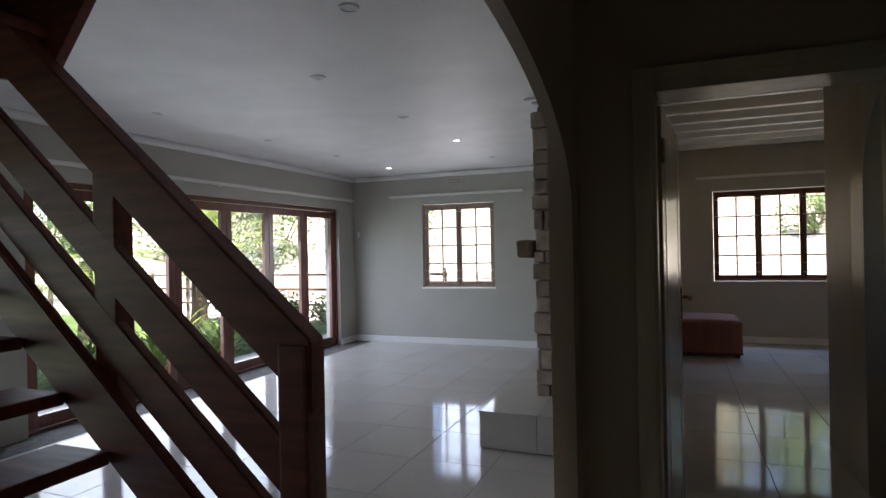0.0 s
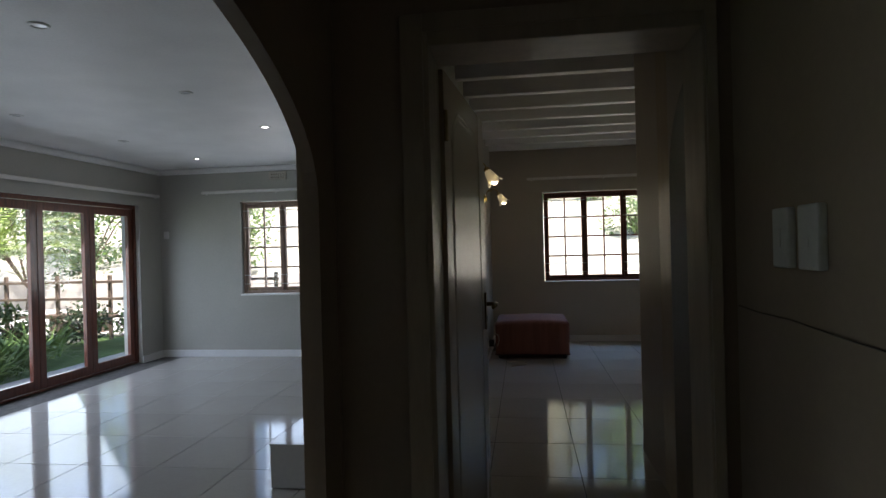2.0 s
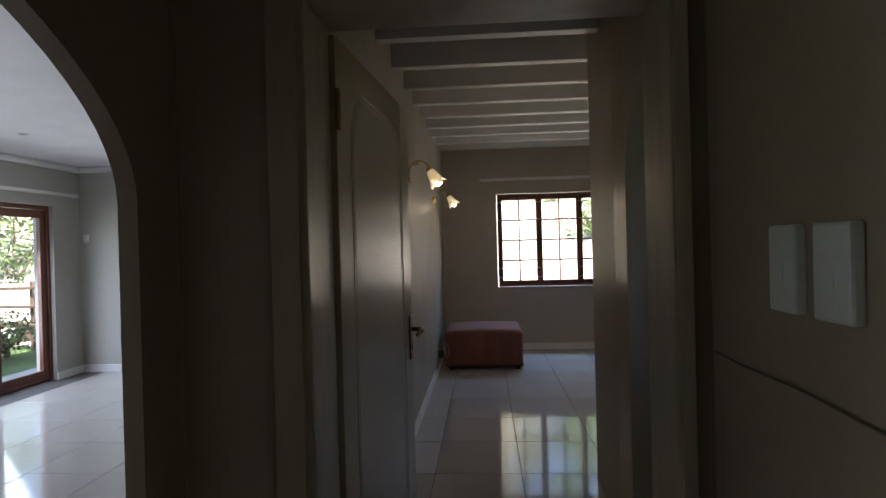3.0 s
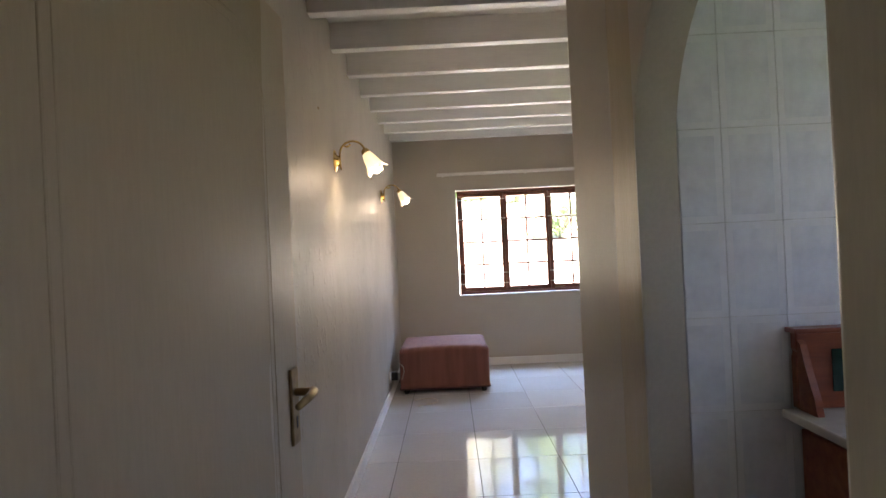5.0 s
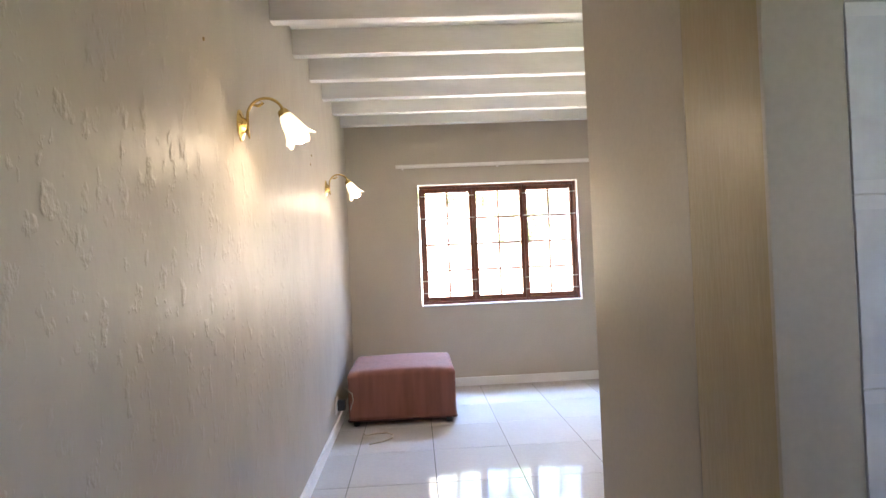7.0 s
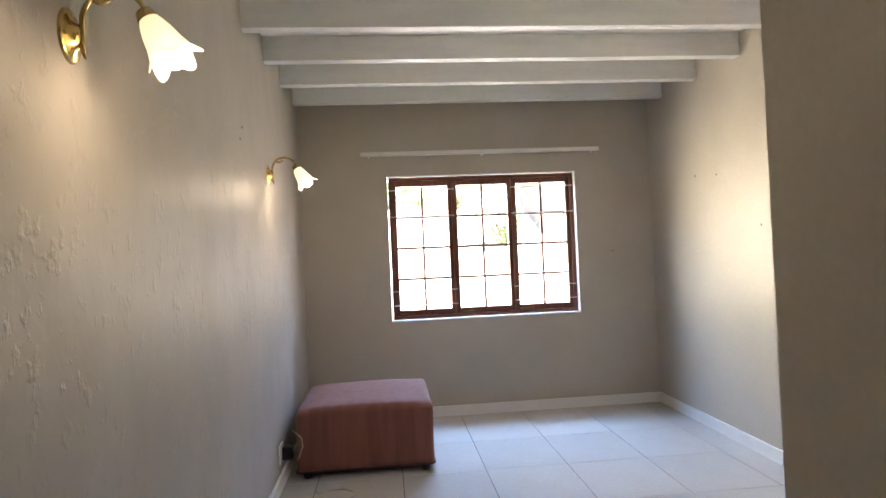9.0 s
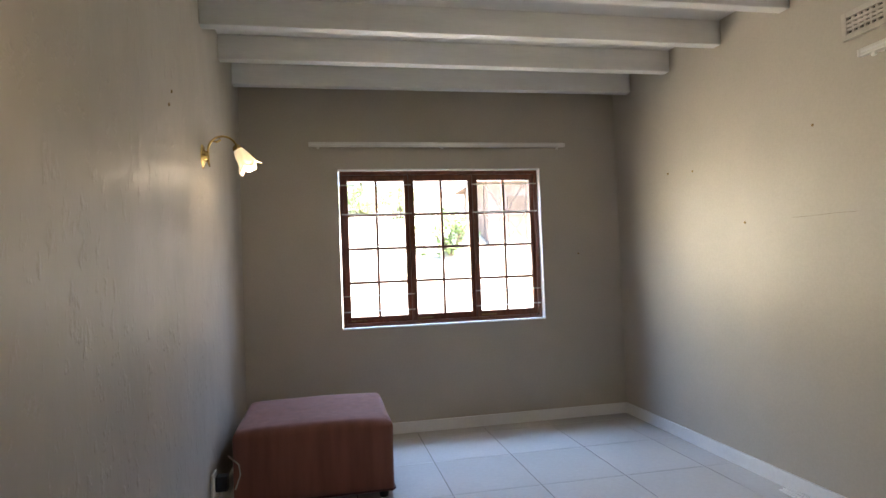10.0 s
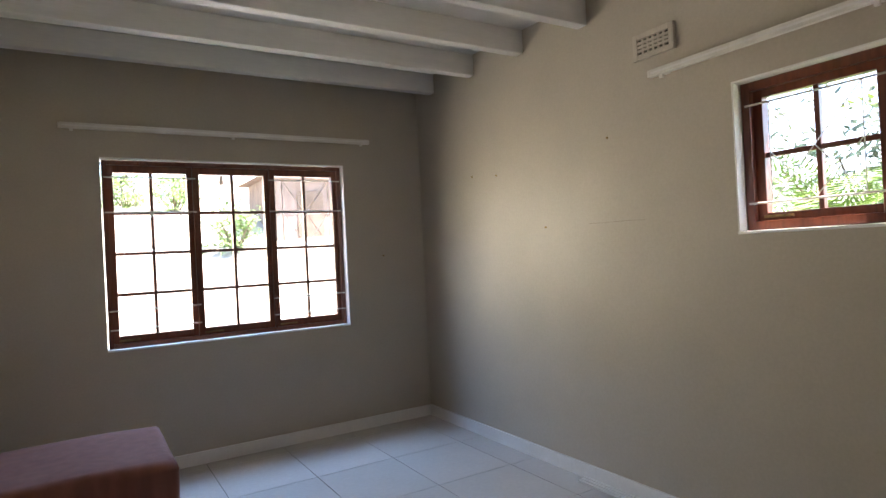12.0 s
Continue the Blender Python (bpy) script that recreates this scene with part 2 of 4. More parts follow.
def lathe(bm, profile, segments=24, m=Matrix.Identity(4), wave=None):
    """Turns (radius, height) pairs round z; wave(i, angle) changes radius and height."""
    rings = []
    for i, (r, z) in enumerate(profile):
        ring = []
        for k in range(segments):
            a = 2 * math.pi * k / segments
            dr, dz = wave(i, a) if wave else (0, 0)
            ring.append(bm.verts.new(m @ Vector(((r + dr) * math.cos(a), (r + dr) * math.sin(a), z + dz))))
        rings.append(ring)
    for lo, hi in zip(rings, rings[1:]):
        for k in range(segments):
            bm.faces.new((lo[k], lo[(k + 1) % segments], hi[(k + 1) % segments], hi[k]))
    return rings


def tube(bm, points, radius, segments=8):
    """A round bar along points; radius may be a list."""
    pts = [Vector(p) for p in points]
    rings = []
    for i, p in enumerate(pts):
        d = (pts[min(i + 1, len(pts) - 1)] - pts[max(i - 1, 0)]).normalized()
        side = d.orthogonal().normalized() if i == 0 else (side - d * side.dot(d)).normalized()
        up = d.cross(side)
        r = radius[i] if isinstance(radius, (list, tuple)) else radius
        rings.append([bm.verts.new(p + r * (math.cos(2 * math.pi * k / segments) * side + math.sin(2 * math.pi * k / segments) * up)) for k in range(segments)])
    for lo, hi in zip(rings, rings[1:]):
        for k in range(segments):
            bm.faces.new((lo[k], lo[(k + 1) % segments], hi[(k + 1) % segments], hi[k]))
    bm.faces.new(rings[0][::-1]), bm.faces.new(rings[-1])
    return bm


def prism(bm, outline, axis, lo, hi):
    """A flat outline of (a, b) pairs pushed out along an axis from lo to hi."""
    def at(a, b, c):
        return {"x": (c, a, b), "y": (a, c, b), "z": (a, b, c)}[axis]
    f = [bm.verts.new(at(a, b, lo)) for a, b in outline]
    g = [bm.verts.new(at(a, b, hi)) for a, b in outline]
    bm.faces.new(f), bm.faces.new(g[::-1])
    for k in range(len(f)):
        n = (k + 1) % len(f)
        bm.faces.new((f[k], g[k], g[n], f[n]))
    return bm


def arch_wall(bm, x0, x1, lo, hi, spring, rise, top, far_lo, far_hi):
    """A wall in the y-z plane with an arched opening between y = lo and hi."""
    mid, half = (lo + hi) / 2, (hi - lo) / 2
    if far_lo < lo:
        add_box(bm, x0, far_lo, 0, x1, lo, top)
    if far_hi > hi:
        add_box(bm, x0, hi, 0, x1, far_hi, top)
    curve = [(mid - half * math.cos(math.pi * k / 40), spring + rise * math.sin(math.pi * k / 40)) for k in range(41)]
    for (ya, za), (yb, zb) in zip(curve, curve[1:]):
        prism(bm, [(ya, za), (yb, zb), (yb, top), (ya, top)], "x", x0, x1)
    return bm


# ---------- large structure ----------
FLOOR, CEIL, CEIL_STUDY = 0.022, 2.55, 2.90
part_walls = [
    ("wall_study_left", [(-0.36, 2.95, 0, -0.16, 9.92, 3.1)], PAINT_GLOSS, "greige gloss-painted plaster wall with bumps and dents"),
    ("wall_study_end", [(-0.16, 9.70, 0, 0.59, 9.92, 3.1), (2.30, 9.70, 0, 3.23, 9.92, 3.1), (0.59, 9.70, 0, 2.30, 9.92, 0.875), (0.59, 9.70, 2.165, 2.30, 9.92, 3.1)], PAINT_STUDY, "greige painted study wall with a window"),
    ("wall_study_right", [(3.01, 6.80, 0, 3.23, 9.70, 3.1), (3.01, 4.9, 0, 3.23, 5.62, 3.1), (3.01, 5.62, 0, 3.23, 6.80, 1.44), (3.01, 5.62, 2.13, 3.23, 6.80, 3.1)], PAINT_STUDY, "greige painted study wall with a small high window"),
    ("wall_study_back", [(1.06, 4.53, 0, 3.01, 5.15, 3.1)], PAINT_STUDY, "greige painted wall between bathroom and study"),
    ("wall_living_end", [(-4.85, 8.56, 0, -3.44, 8.78, 3.1), (-2.32, 8.56, 0, -0.36, 8.78, 3.1), (-3.44, 8.56, 0, -2.32, 8.78, 0.85), (-3.44, 8.56, 2.09, -2.32, 8.78, 3.1)], PAINT_LIVING, "grey-green painted living room wall with a window"),
    # The gap at y -1.3 to 1.0 takes the added, unseen window.
    ("wall_living_garden", [(-4.85, 8.11, 0, -4.60, 8.56, 3.1), (-4.85, -1.7, 0, -4.60, -1.3, 3.1), (-4.85, 1.0, 0, -4.60, 3.50, 3.1), (-4.85, -1.3, 2.08, -4.60, 1.0, 3.1), (-4.85, 3.50, 2.05, -4.60, 8.11, 3.1)], PAINT_LIVING, "grey-green painted wall over the folding doors"),
    # Never in view; added to close the rooms and upper storey against daylight.
    ("wall_living_back", [(-4.85, -1.92, 0, 1.1, -1.70, 5.2)], PAINT_LIVING, "plain painted wall"),
    ("wall_hall_right", [(0.872, -1.7, 0, 1.1, 2.76, 3.1)], PAINT_HALL, "cream gloss-painted hall wall with switches"),
    ("wall_door", [(-0.24, 2.76, 0, -0.03, 2.95, 3.1), (0.825, 2.76, 0, 1.20, 2.95, 3.1), (-0.03, 2.76, 2.06, 0.825, 2.95, 3.1)], PAINT_HALL, "cream painted hall wall round a doorway"),
    # Its opening is out of view and lets sky light onto the bathroom tiles.
    ("wall_bath_right", [(2.70, 2.89, 0, 2.90, 3.25, 3.1), (2.70, 3.70, 0, 2.90, 4.53, 3.1), (2.70, 3.25, 0, 2.90, 3.70, 1.42), (2.70, 3.25, 2.05, 2.90, 3.70, 3.1)], WHITE, "white bathroom wall with a small unseen window opening added for light"),
    ("wall_bath_front", [(1.20, 2.69, 0, 2.90, 2.89, 3.1)], WHITE, "white bathroom wall"),
]
for wname, boxes, wmat, wlabel in part_walls:
    wb = bmesh.new()
    for b6 in boxes:
        add_box(wb, *b6)
    structure(wname, wb, wmat, wlabel)
aw = arch_wall(bmesh.new(), -0.285, -0.245, 0.2, 2.61, 1.55, 0.45, 3.1, -1.7, 2.75)
add_box(aw, -0.36, 2.75, 0, -0.24, 2.95, 3.1)
add_box(aw, -0.36, -1.7, 0, -0.285, 0.1, 3.1)
structure("wall_arch", aw, PAINT_HALL, "cream plaster wall with a wide arch to the living room", False)
structure("wall_bath_arch", arch_wall(bmesh.new(), 1.06, 1.185, 3.05, 4.275, 1.72, 0.50, 3.1, 2.95, 4.284), PAINT_STUDY, "greige plaster wall with a narrow arch to the bathroom")
structure("wall_bath_jamb", box(1.06, 4.284, 0, 1.185, 4.528, 3.1), PAINT_TAN, "tan brush-painted wall strip beside the bathroom arch")
structure("wall_bath_end", box(1.188, 4.279, 0, 2.70, 4.528, 3.1), PALE_GROUT, "tiled bathroom wall")
floor = structure("floor", box(-4.85, -1.92, -0.15, 3.23, 9.92, FLOOR - 0.004), GROUT, "polished cream floor tiles with thin dark joints")

# ceilings: flat white boards with a stair opening in the living room
cb = bmesh.new()
add_box(cb, -4.60, 1.95, CEIL, -0.36, 8.56, CEIL + 0.12)
add_box(cb, -1.70, -1.7, CEIL, -0.265, 1.95, CEIL + 0.12)
structure("ceiling_living", cb, WHITE, "flat white plaster ceiling")
structure("ceiling_hall", box(-0.24, -1.7, 2.62, 0.90, 2.76, 2.74), WHITE, "flat white hall ceiling")
fall = [(y, CEIL_STUDY - 0.028 * (9.39 - y)) for y in (2.95, 9.70)]
structure("ceiling_study", prism(bmesh.new(), fall + [(y, z + 0.1) for y, z in fall[::-1]], "x", -0.16, 3.01), WHITE, "white boarded ceiling above exposed beams")
# Slab and side walls out of view, added to shut out the sun.
structure("roof", box(-5.3, -2.3, 5.2, 3.6, 10.3, 5.35), ROOF_MAT, "unseen roof slab that keeps the sun out of the house")
for k, (x0, y0, x1, y1) in enumerate([(-4.85, -1.7, -4.65, 9.0), (0.9, -1.7, 1.1, 9.9)]):
    structure("wall_upper_%d" % (k + 1), box(x0, y0, 3.1, x1, y1, 5.2), ROOM_DARK, "upper storey wall")

for k in range(12):
    y = 9.39 - 0.577 * k
    x1 = 3.01 if y > 5.16 else 1.06
    drop = 0.028 * (9.39 - y)
    beam = solid("ceiling_beam", box(-0.16, y, 2.742 - drop, x1, y + 0.075, CEIL_STUDY - drop, 0.006), WHITE_BEAM, "white painted timber beam under the study ceiling", "beam", group="study ceiling beams")

# cornice round the living room
cn = bmesh.new()
for (x0, y0, x1, y1) in [(-4.60, 2.02, -4.52, 8.56), (-4.52, 8.48, -0.36, 8.56), (-0.44, 2.95, -0.36, 8.48)]:
    add_box(cn, x0, y0, CEIL - 0.07, x1, y1, CEIL - 0.001, 0.025)
structure("cornice", cn, WHITE, "white plaster cornice")

# skirting boards
sk = bmesh.new()
for (x0, y0, x1, y1) in [(-0.16, 2.95, -0.142, 9.70), (-0.142, 9.682, 3.01, 9.70), (2.992, 5.168, 3.01, 9.682), (1.06, 5.15, 3.01, 5.168), (-4.60, 8.542, -0.36, 8.56), (-4.60, 8.11, -4.582, 8.542)]:
    add_box(sk, x0, y0, 0, x1, y1, 0.11, 0.004)
structure("baseboard", sk, WHITE, "white painted skirting board, slightly chipped")


# ---------- windows, doors ----------
def bar_frame(name, w, h, depth, stile, rail, material, parent, y=0.0, x=0.0, z=0.0):
    bm = bmesh.new()
    add_box(bm, x, y, z, x + stile, y + depth, z + h, 0.003)
    add_box(bm, x + w - stile, y, z, x + w, y + depth, z + h, 0.003)
    add_box(bm, x + stile, y, z, x + w - stile, y + depth, z + rail, 0.003)
    add_box(bm, x + stile, y, z + h - rail, x + w - stile, y + depth, z + h, 0.003)
    return part(name, bm, material, parent)


def cottage_window(name, m, w, h, casements, rows, label, barred, fw=0.03, st=0.036, rl=0.05, wood=None, cross=None):
    """A timber window: local x along the wall, y outwards, z up from the sill."""
    wood, cross = wood or MAHOGANY, cross or MAHOGANY_H
    ob = tagged(new(name), label, "window", "", "structure")
    ob.matrix_basis = m
    bar_frame("window_frame", w, h, 0.09, fw, fw, wood, ob)
    cw = (w - 2 * fw - 0.012 * (casements - 1)) / casements
    for c in range(casements):
        x = fw + c * (cw + 0.012)
        if c:
            part("mullion", box(x - 0.012, 0.0, fw, x, 0.085, h - fw, 0.002), wood, ob)
        sash = bar_frame("casement", cw, h - 2 * fw, 0.045, st, rl, wood, ob, 0.025, x, fw)
        z0 = fw + rl
        pw, ph = (cw - 2 * st) / 2, (h - 2 * z0) / rows
        part("glazing_bar", box(x + cw / 2 - 0.011, 0.032, z0, x + cw / 2 + 0.011, 0.06, h - z0, 0.002), wood, sash)
        for r in range(1, rows):
            part("glazing_bar", box(x + st, 0.034, z0 + ph * r - 0.011, x + cw - st, 0.058, z0 + ph * r + 0.011, 0.002), cross, sash)
        for r in range(rows):
            for k in range(2):
                p = part("pane", box(x + st + pw * k, 0.045, z0 + ph * r, x + st + pw * (k + 1), 0.049, z0 + ph * (r + 1)), GLASS, sash)
                p.visible_shadow = False
        stay = bmesh.new()
        add_box(stay, x + 0.03, 0.016, fw + 0.012, x + 0.16, 0.022, fw + 0.024, 0.002)
        part("casement_stay", stay, OLD_BRASS, sash)
        if c in barred:
            grille = bmesh.new()
            x0, x1 = x - 0.02, x + cw + 0.02
            heights = [z0 + 0.045, z0 + ph * 0.62, z0 + ph * 3 + 0.005, h - z0 - 0.035] if rows > 2 else [z0 + 0.045, h - z0 - 0.03]
            for zz in heights:
                tube(grille, [(x0, -0.006, zz), (x1, -0.006, zz)], 0.0048, 6)
            part("burglar_bars", grille, STEEL, sash, "thin cream steel burglar bars")
            lo, hi = (z0 + ph * 2, h - z0 - 0.03) if rows > 2 else (heights[0], heights[1])
            lattice = bmesh.new()
            for (ax, az, bx, bz) in [(0.18, 0, 0.5, 0.5), (0.5, 0.5, 0.82, 1), (0.82, 0, 0.5, 0.5), (0.5, 0.5, 0.18, 1), (0.18, 0, 0.18, 1), (0.82, 0, 0.82, 1), (0.18, 0.5, 0.5, 0.02), (0.82, 0.5, 0.5, 0.02)]:
                tube(lattice, [(x0 + ax * (x1 - x0), 0.0, lo + az * (hi - lo)), (x0 + bx * (x1 - x0), 0.0, lo + bz * (hi - lo))], 0.0026, 5)
            part("bar_lattice", lattice, STEEL, sash)
    return ob


cottage_window("window_1", pose(0.60, 9.755, 0.885), 1.69, 1.27, 3, 4, "mahogany cottage window with three small-paned casements and burglar bars", (0, 2))
cottage_window("window_2", pose(-3.43, 8.60, 0.86), 1.10, 1.22, 2, 4, "small-paned living room window in pinkish-brown timber, paled by painted-in glare", (0, 1), wood=GLARE_WOOD, cross=GLARE_WOOD)
cottage_window("window_3", pose(3.065, 6.79, 1.452, 0, 0, -90), 1.16, 0.668, 2, 2, "small high mahogany window with lattice burglar bars", (0, 1), 0.04, 0.042, 0.035)
for nm, b6 in [("window_sill_study", (0.592, 9.695, 0.872, 2.298, 9.755, 0.884)), ("window_sill_living", (-3.45, 8.53, 0.835, -2.31, 8.60, 0.857)), ("window_sill_side", (3.0, 5.622, 1.437, 3.065, 6.798, 1.45))]:
    structure(nm, box(*b6, 0.003), WHITE, "white painted window sill")
# pale reveals
for nm, boxes in [("trim_study", [(2.292, 9.698, 0.886, 2.2995, 9.755, 2.163), (0.592, 9.698, 2.157, 2.292, 9.755, 2.164)]), ("trim_side", [(3.008, 6.792, 1.451, 3.065, 6.7995, 2.129), (3.008, 5.622, 2.122, 3.065, 6.792, 2.1295)])]:
    tb = bmesh.new()
    for b6 in boxes:
        add_box(tb, *b6)
    structure(nm, tb, WHITE, "white painted window reveal")


def folding_doors():
    ob = tagged(new("door_1"), "closed red mahogany glazed folding doors to the garden", "door", "", "structure")
    ob.matrix_basis = pose(-4.70, 3.50, 0.03, 0, 0, 90)
    w, h = 4.61, 2.02
    fr = bmesh.new()
    add_box(fr, 0, -0.05, 0, 0.04, 0.06, h, 0.004), add_box(fr, w - 0.04, -0.05, 0, w, 0.06, h, 0.004)
    add_box(fr, 0.04, -0.05, h - 0.05, w - 0.04, 0.06, h, 0.004), add_box(fr, 0.04, -0.05, 0, w - 0.04, 0.06, 0.02, 0.004)
    part("door_frame", fr, MAHOGANY, ob)
    lw = (w - 0.08) / 6
    for k in range(6):
        x = 0.04 + lw * k
        leaf = bmesh.new()
        add_box(leaf, x + 0.002, -0.03, 0.024, x + 0.085, 0.015, h - 0.054, 0.004)
        add_box(leaf, x + lw - 0.085, -0.03, 0.024, x + lw - 0.002, 0.015, h - 0.054, 0.004)
        add_box(leaf, x + 0.085, -0.03, h - 0.144, x + lw - 0.085, 0.015, h - 0.054, 0.004)
        add_box(leaf, x + 0.085, -0.03, 0.024, x + lw - 0.085, 0.015, 0.124, 0.004)
        lf = part("door_leaf", leaf, MAHOGANY, ob)
        pane = part("pane", box(x + 0.085, -0.009, 0.124, x + lw - 0.085, -0.005, h - 0.144), GLASS, lf)
        pane.visible_shadow = False
        if k in (1, 3, 5):
            part("flush_bolt", box(x + 0.03, -0.036, 1.0, x + 0.05, -0.03, 1.12, 0.002), OLD_BRASS, lf)
    return ob


folding_doors()
# Unseen window, added to light the stairs, the arch jamb and the hall.
pw4 = tagged(new("window_4_added"), "unseen mahogany framed garden window added behind the stairs to let light in", "window", "", "structure")
pw4.matrix_basis = pose(-4.70, -1.3, 0, 0, 0, 90)
bar_frame("window_frame", 2.3, 2.08, 0.1, 0.08, 0.1, MAHOGANY, pw4)
part("mullion", box(1.11, 0, 0.1, 1.19, 0.09, 1.98, 0.004), MAHOGANY, pw4)
for px in (0.08, 1.19):
    gp = part("pane", box(px, 0.04, 0.1, px + 1.03, 0.044, 1.98), GLASS, pw4)
    gp.visible_shadow = False


def inner_door():
    fr = tagged(new("door_2"), "cream gloss door frame with an open cream door", "door", "", "structure")
    b = bmesh.new()
    for (x0, x1) in [(-0.03, 0.045), (0.795, 0.825)]:
        add_box(b, x0, 2.745, 0, x1, 2.955, 2.055, 0.006)
    add_box(b, 0.045, 2.745, 1.99, 0.795, 2.955, 2.055, 0.006)
    part("door_frame", b, PAINT_FRAME, fr)
    b = bmesh.new()
    for (x0, x1) in [(-0.035, 0.03), (0.80, 0.83)]:
        add_box(b, x0, 2.735, 0, x1, 2.745, 2.08, 0.003)
    add_box(b, 0.03, 2.735, 2.03, 0.80, 2.745, 2.08, 0.003)
    part("architrave", b, PAINT_FRAME, fr)
    return fr


inner_door()


def door_leaf():
    ob = thing("open_door", "open cream gloss-painted door with aged brass lever handle", "door", pose(0.06, 2.955, FLOOR + 0.008, 0, 0, 85.5))
    part("panel", box(0, 0, 0, 0.85, 0.04, 1.955, 0.004), DOOR_PAINT, ob)

    def outline(x0, x1, z0, z1, clip):
        return [(x0, z0), (x1, z0), (x1, z1 - clip), (x1 - clip * 0.25, z1 - clip * 0.45), (x1 - clip, z1), (x0 + clip, z1), (x0 + clip * 0.25, z1 - clip * 0.45), (x0, z1 - clip), (x0, z0)]
    for inset, radius in ((0.0, 0.0028), (0.02, 0.002)):
        bead = bmesh.new()
        tube(bead, [(x, 0.001, z) for x, z in outline(0.115 + inset, 0.715 - inset, 0.16 + inset, 1.86 - inset, 0.12)], radius, 8)
        part("bead", bead, DOOR_PAINT, ob, "", True)
    plate = part("handle_plate", box(0.785, -0.007, 1.005, 0.828, 0.0, 1.17, 0.003), OLD_BRASS, ob, "aged brass backplate with keyhole")
    lever = bmesh.new()
    tube(lever, [(0.807, -0.007, 1.118), (0.807, -0.045, 1.118)], 0.009, 10)
    tube(lever, [(0.812, -0.045, 1.118), (0.79, -0.053, 1.12), (0.755, -0.054, 1.118), (0.70, -0.049, 1.112)], [0.011, 0.01, 0.009, 0.007], 10)
    part("lever", lever, OLD_BRASS, plate, "", True)
    # Raised black block painted for the shade inside the hole.
    part("keyhole", box(0.803, -0.009, 1.04, 0.811, -0.0072, 1.065, 0.001), BLACK, plate)
    for z in (0.25, 1.72):
        hinge = bmesh.new()
        tube(hinge, [(-0.006, -0.006, z), (-0.006, -0.006, z + 0.1)], 0.008, 8)
        part("hinge", hinge, OLD_BRASS, ob)
    return ob


door_leaf()


# ---------- rails, vents, switches ----------
def curtain_rail(m, length, label):
    ob = thing("curtain_rail", label, "curtain rail", m)
    part("track", box(0, -0.068, -0.019, length, -0.04, 0.019, 0.004), RAIL_WHITE, ob)
    part("channel", box(0.01, -0.07, -0.005, length - 0.01, -0.065, 0.004), WHITE, ob)
    for x in (0.06, length / 2, length - 0.06):
        br = bmesh.new()
        add_box(br, x - 0.012, -0.04, -0.012, x + 0.012, 0.0, 0.012, 0.002)
        add_box(br, x - 0.01, -0.06, -0.034, x + 0.01, -0.045, -0.014, 0.002)
        part("bracket", br, RAIL_WHITE, ob)
    part("end_stop", box(-0.012, -0.068, -0.017, 0.0, -0.037, 0.017, 0.003), RAIL_WHITE, ob)
    part("end_stop", box(length, -0.068, -0.017, length + 0.012, -0.037, 0.017, 0.003), RAIL_WHITE, ob)
    return ob


curtain_rail(pose(0.38, 9.70, 2.352), 2.12, "white double curtain rail on the wall above the window")
curtain_rail(pose(3.01, 7.19, 2.272, 0, 0, -90), 2.0, "white curtain rail on the wall above the small window")
curtain_rail(pose(-4.60, 2.7, 2.19, 0, 0, 90), 5.75, "long white curtain rail above the folding doors")
curtain_rail(pose(-3.94, 8.56, 2.22), 2.05, "white curtain rail above the living room window")


def air_vent(m, cols, rows, w, h):
    ob = thing("air_vent", "small cream wall air vent with square holes", "vent", m)
    # Black sheet paints in the shade seen through the square holes.
    part("hole_shade", box(0.015, -0.005, 0.015, w - 0.015, -0.001, h - 0.015), BLACK, ob)
    g = bmesh.new()
    t = 0.028
    add_box(g, 0, -0.02, 0, t, 0, h, 0.003), add_box(g, w - t, -0.02, 0, w, 0, h, 0.003)
    add_box(g, t, -0.02, 0, w - t, 0, t, 0.003), add_box(g, t, -0.02, h - t, w - t, 0, h, 0.003)
    part("frame", g, VENT_CREAM, ob)
    g = bmesh.new()
    for k in range(1, cols):
        x = t + (w - 2 * t) * k / cols
        add_box(g, x - 0.006, -0.016, t, x + 0.006, -0.006, h - t)
    for k in range(1, rows):
        z = t + (h - 2 * t) * k / rows
        add_box(g, t, -0.0175, z - 0.006, w - t, -0.0055, z + 0.006)
    part("grid", g, VENT_CREAM, ob)
    return ob


air_vent(pose(3.01, 7.325, 2.375, 0, 0, -90), 6, 4, 0.25, 0.135)
air_vent(pose(-3.02, 8.56, 2.36), 6, 3, 0.24, 0.11)


def switch_plate(y, w, rockers):
    ob = thing("light_switch", "white plastic light switch plate on the hall wall", "switch", pose(0.872, y, 1.347, 0, 0, -90), "hall switches")
    part("plate", box(0, -0.019, 0, w, 0, 0.13, 0.005), WHITE_PLASTIC, ob)
    for k in range(rockers):
        part("rocker", box(w / 2 - 0.007, -0.0203, 0.045 + 0.022 * k, w / 2 + 0.007, -0.0192, 0.063 + 0.022 * k, 0.0005), WHITE_PLASTIC, ob)


switch_plate(2.475, 0.076, 2)
switch_plate(2.352, 0.085, 1)
wire = bmesh.new()
tube(wire, [(0.867, 2.735, 1.235), (0.866, 2.6, 1.232), (0.867, 2.42, 1.235), (0.866, 2.2, 1.228), (0.867, 1.9, 1.225), (0.866, 1.2, 1.22), (0.867, 0.2, 1.23)], 0.0018, 6)
solid("wall_cable", wire, WIRE, "thin dark cable sagging along the hall wall", "cable")
alarm = thing("alarm_sensor", "small white motion sensor on the living room wall", "sensor", pose(-4.53, 8.56, 1.62))
